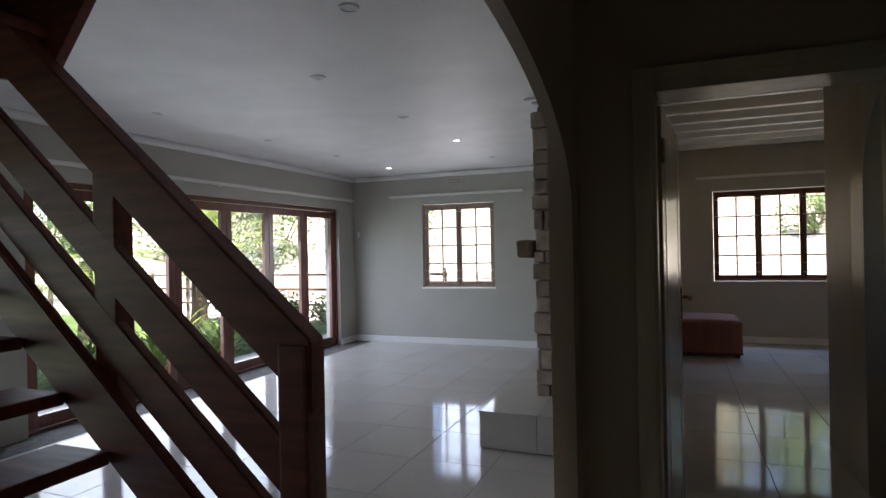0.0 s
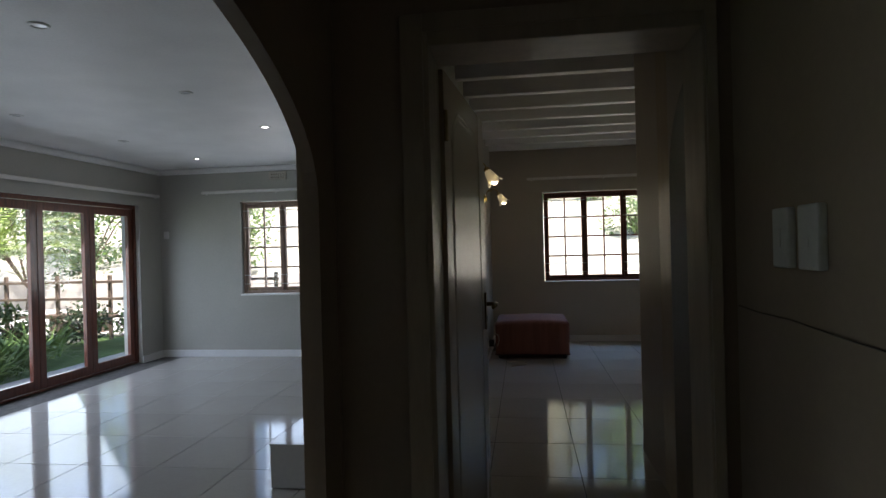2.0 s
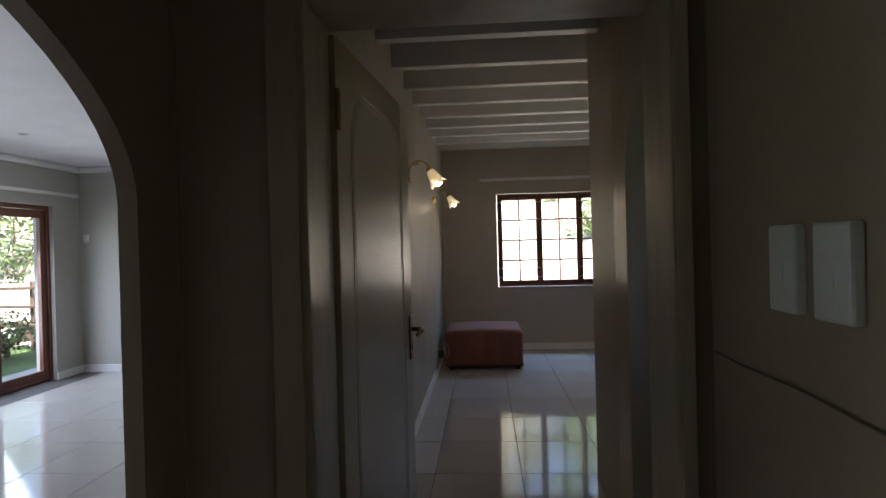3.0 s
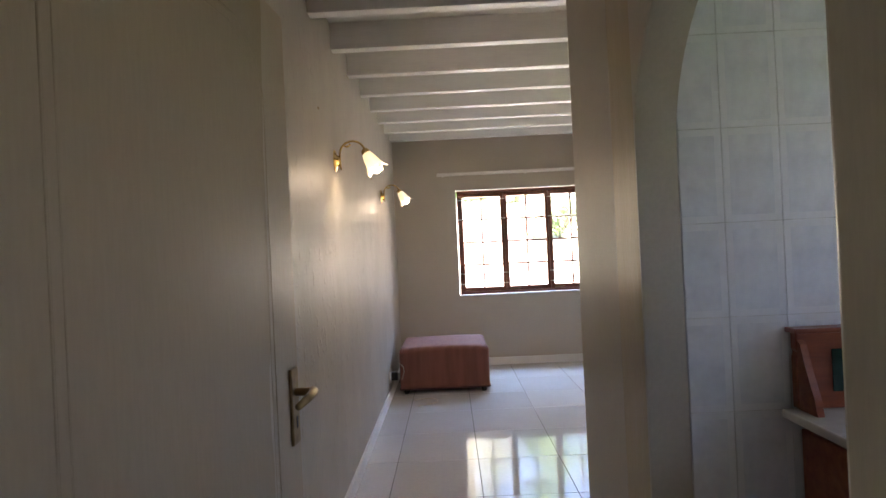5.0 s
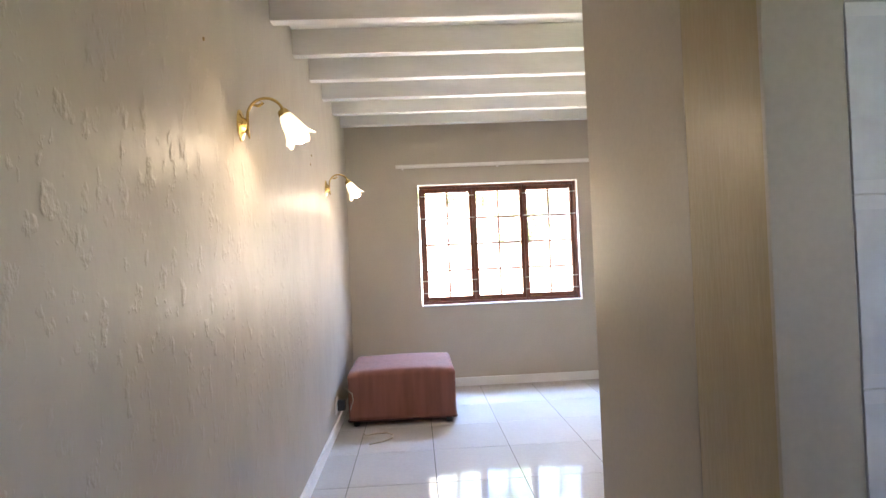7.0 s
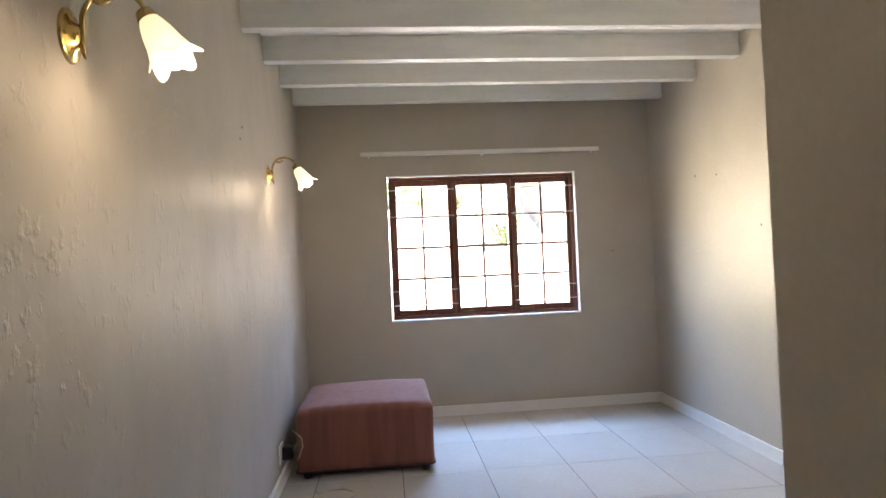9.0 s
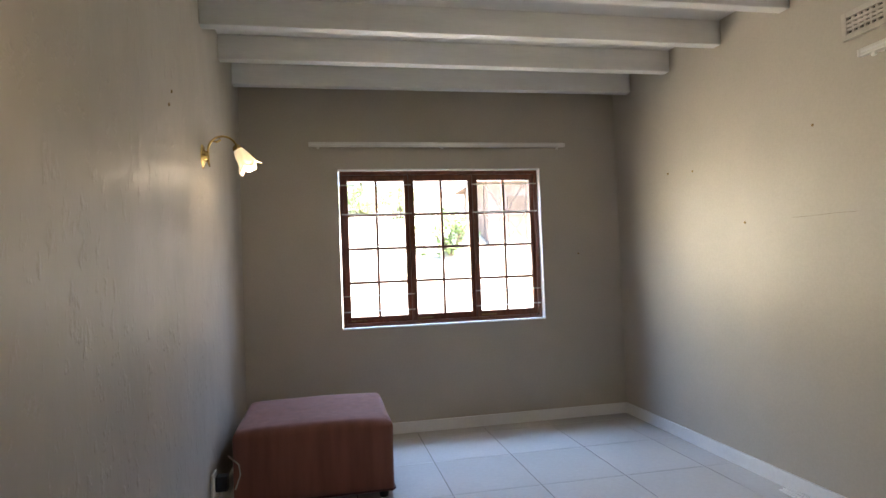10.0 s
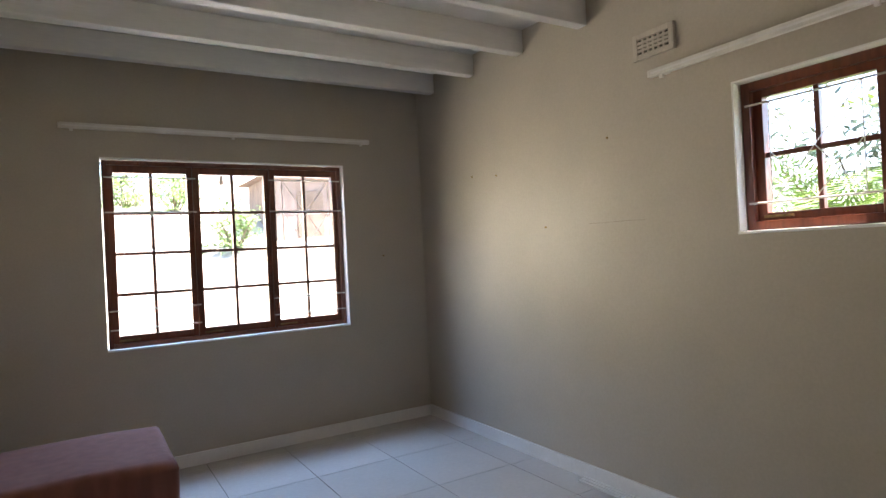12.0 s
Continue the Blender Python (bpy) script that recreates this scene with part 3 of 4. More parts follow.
part("body", box(0, -0.04, 0, 0.06, 0, 0.10, 0.012), WHITE_PLASTIC, alarm)
part("lens", box(0.01, -0.044, 0.02, 0.05, -0.0405, 0.06, 0.003), WHITE, alarm)


# ---------- lamps ----------
def wall_lamp(y):
    ob = thing("wall_lamp", "brass swan-neck wall lamp with lit frosted tulip shade", "lamp", pose(-0.16, y, 1.99), "study wall lamps")
    b = bmesh.new()
    turn = pose(0, 0, 0, 0, 90, 0)
    lathe(b, [(0.0, 0.03), (0.012, 0.03), (0.022, 0.024), (0.03, 0.012), (0.044, 0.009), (0.052, 0.004), (0.053, 0.0)], 28, Matrix.Diagonal((1, 1, 1.25, 1)) @ turn)
    part("wall_plate", b, BRASS, ob, "oval polished brass rose", True)
    arm = bmesh.new()
    pts = []
    for k in range(19):
        a = math.pi * (1.0 - k / 18 * 1.02)
        pts.append((0.105 + 0.075 * math.cos(a), 0.0, 0.035 + 0.075 * math.sin(a)))
    tube(arm, [(0.02, 0, -0.005), (0.032, 0, -0.04), (0.036, 0, -0.055), (0.03, 0, -0.02), (0.03, 0, 0.01)] + pts, [0.006, 0.005, 0.003, 0.006, 0.006] + [0.006] * 19, 10)
    part("arm", arm, BRASS, ob, "", True)
    leafb = bmesh.new()
    tube(leafb, [(0.05, 0.0, 0.085), (0.075, 0.004, 0.08), (0.095, 0.006, 0.092), (0.085, 0.004, 0.1)], [0.003, 0.007, 0.006, 0.002], 8)
    part("leaf_ornament", leafb, BRASS, ob, "", True)
    tilt = pose(0.175, 0, 0.052, 0, -30, 0)
    cap = bmesh.new()
    lathe(cap, [(0.006, 0.012), (0.02, 0.006), (0.026, -0.012), (0.024, -0.02)], 20, tilt)
    part("shade_holder", cap, BRASS, ob, "", True)
    sh = bmesh.new()
    prof = [(0.022, -0.012), (0.03, -0.03), (0.038, -0.055), (0.043, -0.085), (0.05, -0.11), (0.064, -0.13)]

    def wave(i, a):
        s = max(0, i - 2) / 3
        return 0.009 * s * math.cos(5 * a), -0.013 * s * math.cos(5 * a)
    lathe(sh, prof, 40, tilt, wave)
    shade = part("shade", sh, SHADE_GLASS, ob, "frosted white tulip glass, glowing", True)
    sm = shade.modifiers.new("thickness", "SOLIDIFY")
    sm.thickness = 0.003
    bb = bmesh.new()
    bmesh.ops.create_uvsphere(bb, u_segments=16, v_segments=10, radius=0.026, matrix=tilt @ Matrix.Translation((0, 0, -0.126)))
    part("bulb", bb, BULB, ob, "lit warm bulb", True)
    d = bpy.data.lights.new("bulb_light", "POINT")
    d.energy, d.color, d.shadow_soft_size = 0.27, (1.0, 0.80, 0.52), 0.03
    lo = new("bulb_light", d)
    lo.matrix_basis = pose(-0.16, y, 1.99) @ tilt @ Matrix.Translation((0, 0, -0.175))


wall_lamp(5.91)
wall_lamp(8.245)


def downlight(x, y, lit):
    ob = thing("downlight", "small recessed ceiling downlight, lit" if lit else "small recessed ceiling downlight, unlit", "lamp", pose(x, y, CEIL), "living room downlights")
    b = bmesh.new()
    lathe(b, [(0.03, -0.002), (0.033, -0.008), (0.046, -0.007), (0.05, 0.0)], 24)
    part("ring", b, WHITE_PLASTIC, ob, "", True)
    b = bmesh.new()
    bmesh.ops.create_circle(b, cap_ends=True, segments=20, radius=0.031, matrix=Matrix.Translation((0, 0, -0.004)))
    part("lens", b, DOWN_LIT if lit else CERAMIC, ob)


for dx, dy, lit in [(-2.02, 3.68, 0), (-2.03, 4.97, 0), (-2.0, 6.2, 1), (-1.99, 7.47, 0), (-3.71, 3.98, 0), (-3.67, 5.29, 0), (-3.62, 6.49, 0), (-3.55, 7.72, 1), (-1.28, 2.81, 0)]:
    downlight(dx, dy, lit)


# ---------- ottoman, plug, cable ----------
def ottoman():
    ob = thing("ottoman", "dusty rose corduroy box ottoman on short feet", "ottoman", pose(-0.07, 8.37, FLOOR))
    w, d, h = 0.895, 0.81, 0.455
    b = box(0, 0, 0.045, w, d, h)
    bmesh.ops.bevel(b, geom=[e for e in b.edges if min(v.co.z for v in e.verts) > 0.3], offset=0.05, segments=5, profile=0.5, affect="EDGES")
    bmesh.ops.bevel(b, geom=[e for e in b.edges if abs(e.verts[0].co.z - e.verts[1].co.z) > 0.2], offset=0.025, segments=3, profile=0.5, affect="EDGES")
    bmesh.ops.subdivide_edges(b, edges=[e for e in b.edges if e.calc_length() > 0.3], cuts=7, use_grid_fill=True)
    for v in b.verts:
        k = (v.co.x / w - 0.5), (v.co.y / d - 0.5)
        if v.co.z > 0.4:
            v.co.z += 0.015 * (1 - 3 * k[0] ** 2 - 1.5 * k[1] ** 2) + 0.004 * noise.noise(v.co * 5)
        v.co += Vector((noise.noise(v.co * 4), noise.noise(v.co * 4 + Vector((5, 0, 0))), 0)) * 0.006
    part("cushion", b, VELOUR, ob, "", True)
    p = bmesh.new()
    tube(p, [(0.012, -0.003, 0.05), (w - 0.012, -0.003, 0.05), (w + 0.002, 0.02, 0.05), (w + 0.002, d - 0.02, 0.05), (0.0, d, 0.05), (-0.003, 0.01, 0.05), (0.012, -0.003, 0.05)], 0.007, 6)
    part("piping", p, PIPING, ob)
    for x in (0.06, w - 0.06):
        for y in (0.05, d - 0.06):
            f = bmesh.new()
            lathe(f, [(0.0, 0.0), (0.024, 0.0), (0.028, 0.02), (0.028, 0.046), (0, 0.046)], 14, Matrix.Translation((x, y, 0)))
            part("foot", f, BLACK, ob)


ottoman()
sock = thing("wall_socket", "white wall socket with a black plug adapter", "socket", pose(-0.16, 8.26, 0.17, 0, 0, 90))
part("plate", box(-0.02, -0.012, 0.0, 0.10, 0, 0.12, 0.004), WHITE_PLASTIC, sock)
adapter = part("adapter", box(0.03, -0.075, 0.015, 0.09, -0.012, 0.095, 0.006), BLACK, sock, "black plug adapter")
cbl = bmesh.new()
tube(cbl, [(-0.045, 8.29, 0.19), (-0.02, 8.31, 0.26), (-0.03, 8.33, 0.31), (-0.085, 8.34, 0.36)], 0.004, 6)
solid("plug_cord", cbl, WIRE_PALE, "short pale cord behind the ottoman", "cable")
cbl = bmesh.new()
zc = FLOOR + 0.005
tube(cbl, [(0.07, 8.12, zc + 0.02), (0.09, 8.12, zc), (0.16, 8.16, zc), (0.25, 8.16, zc), (0.305, 8.10, zc), (0.30, 8.02, zc), (0.24, 7.95, zc), (0.17, 7.91, zc), (0.13, 7.90, zc)], 0.005, 6)
solid("loose_cable", cbl, WIRE_PALE, "pale cord looped on the floor tiles by the ottoman", "cable")
fv = thing("floor_vent", "white slotted vent strip at the foot of the wall", "vent", pose(2.985, 7.83, FLOOR, 0, 0, -90))
for k in range(3):
    part("slat", box(0, -0.02 - 0.022 * k, 0.0, 0.55, -0.006 - 0.022 * k, 0.022 - 0.005 * k, 0.003), WHITE, fv)
marks = [(3.009, 8.1, 1.55, 0), (3.009, 7.55, 2.02, 0), (3.009, 8.6, 1.95, 0), (3.009, 8.9, 1.98, 0), (2.62, 9.699, 1.42, 1), (-0.159, 7.6, 2.15, 2), (-0.159, 7.55, 2.08, 2), (-0.159, 5.5, 2.2, 2)]
for (mx, my, mz, side) in marks:
    b = bmesh.new()
    turn = (pose(0, 0, 0, 0, -90, 0), pose(0, 0, 0, 90, 0, 0), pose(0, 0, 0, 0, 90, 0))[side]
    lathe(b, [(0.0, 0.006), (0.006, 0.005), (0.008, 0.0)], 10, Matrix.Translation((mx, my, mz)) @ turn)
    solid("wall_plug", b, OLD_BRASS, "small old brass screw plug in the painted wall", "screw", group="old wall fixings")


sc = bmesh.new()
tube(sc, [(3.0095, 7.72, 1.548), (3.0095, 7.6, 1.545), (3.0095, 7.45, 1.546), (3.0095, 7.32, 1.542)], 0.0011, 5)
solid("wall_scuff", sc, SCUFF, "faint dark scuff line along the greige wall", "scuff")

# ---------- staircase ----------
def staircase():
    ob = thing("staircase", "dark-stained open-tread wooden staircase with rail", "staircase")
    slope = 0.87

    def sloped(x0, x1, z0, thick, y0, y1):
        b = bmesh.new()
        prism(b, [(x0, z0), (x1, z0 + slope * (x0 - x1)), (x1, z0 + slope * (x0 - x1) - thick), (x0, z0 - thick)], "y", y0, y1)
        bmesh.ops.bevel(b, geom=list(b.edges), offset=0.006, segments=2, affect="EDGES")
        return b
    part("newel_post", box(-0.96, 1.81, 0.0, -0.862, 1.91, 1.16, 0.01), STAIR_WOOD, ob)
    part("handrail", sloped(-0.855, -3.4, 1.175, 0.212, 1.825, 1.90), STAIR_WOOD, ob)
    part("rail", sloped(-0.955, -3.4, 0.872, 0.18, 1.845, 1.885), STAIR_WOOD, ob)
    part("rail", sloped(-0.955, -3.4, 0.618, 0.176, 1.845, 1.885), STAIR_WOOD, ob)
    part("stringer", sloped(-0.90, -3.4, 0.365, 0.24, 1.80, 1.842), STAIR_WOOD, ob)
    part("stringer", sloped(-0.90, -3.4, 0.31, 0.24, 0.84, 0.882), STAIR_WOOD, ob)
    for x in (-1.73, -2.6):
        z = 0.31 + slope * (-0.9 - x)
        part("post", box(x, 1.846, z - 0.22, x + 0.10, 1.92, z + 0.75, 0.006), STAIR_WOOD, ob)
    for k in range(12):
        x = -1.0 - 0.205 * k
        z = 0.18 + 0.178 * (k + 1) - 0.1
        part("tread", box(x - 0.25, 0.885, z - 0.045, x, 1.80, z, 0.008), STAIR_WOOD, ob)


staircase()
# upper flight that turns back over the lower one
ld = thing("upper_stair_flight", "dark-stained upper flight of the wooden staircase", "staircase")
ub = bmesh.new()
prism(ub, [(-2.12, 2.09), (-1.70, 2.60), (-1.70, 3.2), (-2.12, 2.7)], "y", 1.96, 2.0)
part("stringer", ub, STAIR_WOOD, ld)
ub = bmesh.new()
prism(ub, [(-2.12, 2.09), (-2.12, 2.7), (-3.2, 2.7), (-3.2, 2.3)], "y", 1.965, 2.0)
part("apron", ub, STAIR_WOOD, ld)
for k in range(5):
    part("tread", box(-2.35 + 0.2 * k, 1.05, 2.25 + 0.19 * k, -2.08 + 0.2 * k, 1.955, 2.295 + 0.19 * k, 0.006), STAIR_WOOD, ld)
part("landing_board", box(-3.3, 0.88, 2.20, -2.37, 1.955, 2.25, 0.006), STAIR_WOOD, ld)

# ---------- fireplace ----------
fp = thing("fireplace", "stacked fieldstone fireplace with a rough timber mantel on a tiled hearth", "fireplace")
part("core", box(-0.87, 4.94, 0.262, -0.362, 6.9, CEIL), MORTAR, fp)
random.seed(4)
z = 0.262
row = 0
while z < CEIL - 0.14:
    h = random.uniform(0.09, 0.17)
    # stones of the side that faces the arch
    x = -0.365
    while x > -0.89:
        w = random.uniform(0.12, 0.24)
        xl = max(x - w, -0.91)
        if x - xl > 0.04:
            part("stone", box(xl + 0.006, 4.90 - random.uniform(0, 0.02), z + 0.005, x - 0.006, 4.945, z + h - 0.005, 0.012), STONE, fp)
        x = xl if xl > -0.91 else -1
    y = 4.91
    while y < 6.8:
        w = random.uniform(0.16, 0.34)
        if not (5.3 < y + w / 2 < 6.5 and z < 0.95):
            part("stone", box(-0.90 - random.uniform(0, 0.035), y + 0.006, z + 0.005, -0.865, y + w - 0.006, z + h - 0.005, 0.012), STONE, fp)
        y += w
    z += h
    row += 1
part("firebox", box(-0.895, 5.35, 0.27, -0.868, 6.45, 0.93), BLACK, fp)
mb = box(-1.05, 4.88, 1.34, -0.93, 6.95, 1.475, 0.02)
bmesh.ops.subdivide_edges(mb, edges=[e for e in mb.edges if e.calc_length() > 0.5], cuts=12)
for v in mb.verts:
    v.co += Vector((noise.noise(v.co * 7), 0, noise.noise(v.co * 6 + Vector((3, 0, 0))))) * 0.014
part("mantel", mb, FENCE, fp, "rough-hewn dark timber mantel")
cap = bmesh.new()
add_box(cap, -0.90, 4.86, CEIL - 0.05, -0.362, 6.95, CEIL - 0.001, 0.012)
add_box(cap, -0.95, 4.81, CEIL - 0.025, -0.3625, 7.0, CEIL - 0.002, 0.012)
part("cornice_cap", cap, WHITE, fp)
he = thing("hearth", "raised hearth clad in polished cream tiles", "hearth", pose(-0.03, 0, 0.025))
part("core", box(-1.16, 4.37, 0.0, -0.364, 7.2, 0.25), GROUT, he)
for k in range(2):
    part("tile", box(-1.165 + 0.401 * k, 4.358, 0.004, -0.767 + 0.401 * k, 4.369, 0.252, 0.002), TILE, he)
    for j in range(5):
        part("tile", box(-1.172 + 0.405 * k, 4.356 + 0.57 * j, 0.251, -0.77 + 0.405 * k, 4.923 + 0.57 * j, 0.262, 0.002), TILE, he)
for j in range(5):
    part("tile", box(-1.172, 4.37 + 0.566 * j, 0.004, -1.161, 4.933 + 0.566 * j, 0.249, 0.002), TILE, he)

# ---------- bathroom ----------
vt = thing("vanity", "orange mahogany vanity with cream marble top and white basin", "vanity", pose(1.485, 4.266, 0.0))
bs = bmesh.new()
prism(bs, [(0.0, 0.925), (1.0, 0.925), (1.0, 1.15), (0.0, 1.15), (0.0, 1.10), (0.01, 1.09), (0.0, 1.08)], "y", -0.045, -0.014)
bmesh.ops.bevel(bs, geom=list(bs.edges), offset=0.003, segments=1, affect="EDGES")
back = part("splashback", bs, VANITY_WOOD, vt)
part("ledge", box(-0.015, -0.07, 1.15, 1.01, -0.012, 1.165, 0.004), VANITY_WOOD, back)
cheek = bmesh.new()
prism(cheek, [(-0.045, 0.925), (-0.13, 0.925), (-0.12, 0.97), (-0.085, 1.05), (-0.06, 1.12), (-0.045, 1.13)], "x", 0.002, 0.022)
part("side_cheek", cheek, VANITY_WOOD, back)
LEAF_TILE = mat("dark_green_painted_tile", (0.02, 0.055, 0.042), 0.15, scale=20, grain=60, amount=0.6)
PINK = mat("pink_petal_glaze", (0.45, 0.15, 0.18), 0.15, scale=30, grain=80, amount=0.4)
for k in range(3):
    ft = part("flower_tile", box(0.10 + 0.16 * k, -0.052, 0.975, 0.25 + 0.16 * k, -0.046, 1.10, 0.002), LEAF_TILE, back, "dark green tile painted with a pink flower")
    pet = bmesh.new()
    for j in range(9):
        a = radians(10 + 20 * j)
        cx, cz = 0.175 + 0.16 * k, 1.02
        s = 0.055 if j % 2 else 0.045
        tip = (cx + s * math.cos(a), cz + s * math.sin(a))
        sx, sz = -math.sin(a) * 0.011, math.cos(a) * 0.011
        midp = (cx + s * 0.55 * math.cos(a), cz + s * 0.55 * math.sin(a))
        prism(pet, [(cx, cz), (midp[0] - sx, midp[1] - sz), tip, (midp[0] + sx, midp[1] + sz)], "y", -0.0545 - 0.0003 * (j % 3), -0.0522)
    part("petals", pet, PINK, ft)
part("marble_top", box(-0.035, -0.52, 0.895, 1.05, -0.014, 0.922, 0.006), MARBLE, vt)
basin = bmesh.new()
lathe(basin, [(0.0, 0.86), (0.10, 0.87), (0.17, 0.905), (0.20, 0.935), (0.215, 0.945), (0.225, 0.94), (0.225, 0.922)], 32, Matrix.Translation((0.36, -0.28, 0)) @ Matrix.Diagonal((1.1, 0.85, 1, 1)))
part("basin", basin, CERAMIC, vt, "white ceramic basin", True)
part("cabinet", box(0.02, -0.48, 0.008, 1.0, -0.014, 0.86, 0.006), VANITY_WOOD, vt)
for k in range(2):
    dr = part("cabinet_door", box(0.04 + 0.48 * k, -0.498, 0.08, 0.50 + 0.48 * k, -0.481, 0.80, 0.005), VANITY_WOOD, vt)
    kb = bmesh.new()
    bmesh.ops.create_uvsphere(kb, u_segments=12, v_segments=8, radius=0.014, matrix=Matrix.Translation((0.46 + 0.1 * k, -0.51, 0.6)))
    part("knob", kb, OLD_BRASS, dr, "", True)
molding = bmesh.new()
prism(molding, [(-0.48, 0.893), (-0.505, 0.893), (-0.50, 0.875), (-0.485, 0.862), (-0.48, 0.86)], "x", 0.0, 1.02)
part("molding", molding, VANITY_WOOD, vt)

# ---------- garden ----------
gb = bmesh.new()
bmesh.ops.create_grid(gb, x_segments=2, y_segments=2, size=600, matrix=Matrix.Translation((0, 0, -0.16)))
structure("ground", gb, GRASS, "short green lawn reaching away")
structure("pavement_patio", box(-5.75, -4, -0.158, -4.86, 9.6, -0.05, 0.01), PAVING, "pale concrete patio slab")
structure("road_drive", box(-30, 11.6, -0.158, 30, 17.5, -0.10, 0.01), DRIVE, "pale sunlit driveway")


def bank(name, x0, x1, y0, y1, z1, nx, ny, material, label):
    b = bmesh.new()
    grid = [[b.verts.new((x0 + (x1 - x0) * i / nx, y0 + (y1 - y0) * j / ny, -0.17 + z1 * (j / ny) ** 0.8 + (0.35 * noise.noise(Vector((i * 0.7, j * 0.9, 2))) if 0 < j else 0))) for i in range(nx + 1)] for j in range(ny + 1)]
    for j in range(ny):
        for i in range(nx):
            b.faces.new((grid[j][i], grid[j][i + 1], grid[j + 1][i + 1], grid[j + 1][i]))
    structure(name, b, material, label, True)


bank("ground_bank", -45, 45, 17.5, 42, 6.5, 60, 18, BANK, "dry grassy bank rising behind the drive")


def blade(b, base, heading, length, width, lift, droop, segs=5):
    """One strap leaf that rises and arches over."""
    pts = []
    p, el = Vector(base), lift
    for k in range(segs + 1):
        w = width * math.sin(math.pi * min(0.96, 0.25 + 0.75 * k / segs))
        side = Vector((-math.sin(heading), math.cos(heading), 0)) * w / 2
        pts.append((b.verts.new(p - side), b.verts.new(p + side)))
        p = p + Vector((math.cos(heading) * math.cos(el), math.sin(heading) * math.cos(el), math.sin(el))) * length / segs
        el -= droop / segs
    for (a, c), (d, e) in zip(pts, pts[1:]):
        b.faces.new((a, c, e, d))


def frond(b, base, heading, length, lift, droop, leaflet, count=22):
    """A feather frond: rib and paired leaflets."""
    p, el = Vector(base), lift
    for k in range(count):
        way = Vector((math.cos(heading) * math.cos(el), math.sin(heading) * math.cos(el), math.sin(el)))
        q = p + way * length / count
        side = Vector((-math.sin(heading), math.cos(heading), 0))
        up = side.cross(way)
        L = leaflet * math.sin(math.pi * (0.12 + 0.86 * k / count)) + 0.02
        if k > 2:
            for s in (-1, 1):
                tip = p + side * s * L * 0.85 + way * L * 0.55 - up * L * 0.15 * s * s
                v = [b.verts.new(p), b.verts.new(p + way * 0.022 + side * s * L * 0.4), b.verts.new(tip), b.verts.new(p - way * 0.012 + side * s * L * 0.4)]
                b.faces.new(v)
        b.faces.new((b.verts.new(p - side * 0.008), b.verts.new(p + side * 0.008), b.verts.new(q + side * 0.007), b.verts.new(q - side * 0.007)))
        p, el = q, el - droop / count


def palm(name, x, y, trunk, fronds, length, leaf, label, seed, z0=-0.16):
    rng = random.Random(seed)
    ob = thing(name, label, "palm" if name == "palm_tree" else "fern", pose(x, y, z0))
    t = bmesh.new()
    tube(t, [(0, 0, -0.05), (0.02, 0.01, trunk * 0.5), (0.0, 0.03, trunk)], [0.17, 0.14, 0.12], 12)
    part("trunk", t, BARK, ob)
    for k in range(fronds):
        b = bmesh.new()
        frond(b, (0, 0.02, trunk - 0.03), 2.4 * k + rng.uniform(-0.2, 0.2), length * rng.uniform(0.8, 1.1), rng.uniform(0.35, 1.4), rng.uniform(0.9, 1.8), length * 0.23, 30)
        part("frond", b, leaf, ob)


palm("tree_fern", -8.2, 9.0, 1.3, 36, 2.2, LEAF_LIGHT, "tree fern with arching yellow-green fronds", 1)
palm("tree_fern", -8.9, 7.3, 1.5, 30, 2.0, LEAF, "tree fern with arching green fronds", 2)
palm("tree_fern", -7.9, 5.2, 0.9, 28, 1.7, LEAF_LIGHT, "low tree fern with pale fronds", 3)
palm("palm_tree", 5.6, 6.5, 1.9, 16, 1.6, LEAF_LIGHT, "palm with feathery fronds beside the house", 5)
palm("palm_tree", 6.4, 7.9, 1.3, 16, 1.7, LEAF, "palm with feathery fronds beside the house", 6)


def strap_clump(x, y, n, length, leaf, seed, label):
    rng = random.Random(seed)
    b = bmesh.new()
    for k in range(n):
        a = rng.uniform(0, 6.28)
        r = rng.uniform(0, 0.35)
        blade(b, (r * math.cos(a), r * math.sin(a), -0.03), a + rng.uniform(-0.5, 0.5), length * rng.uniform(0.6, 1.1), 0.045, rng.uniform(0.8, 1.45), rng.uniform(0.9, 2.0))
    ob = solid("strap_leaf_plant", b, leaf, label, "plant", group="garden bed plants")
    ob.matrix_basis = pose(x, y, -0.16)


rngp = random.Random(9)
for k, (x, y) in enumerate([(-6.3, 7.2), (-6.6, 7.9), (-6.9, 8.6), (-6.4, 6.4), (-6.6, 5.6), (-7.3, 9.4), (-7.4, 7.5), (-7.0, 4.8), (-7.6, 6.4), (-6.8, 4.0), (-7.4, 8.7), (-7.1, 6.9)]):
    strap_clump(x, y, 70, rngp.uniform(0.7, 1.0), (LEAF_LIGHT, LEAF, LEAF)[k % 3], k, "clump of green strap-leaved plants in the garden bed")
for k, (x, y) in enumerate([(5.1, 5.9), (5.0, 6.9), (5.3, 7.6), (5.0, 8.3)]):
    strap_clump(x, y, 60, 1.1, (LEAF, LEAF_LIGHT)[k % 2], 40 + k, "clump of tall green strap leaves outside")


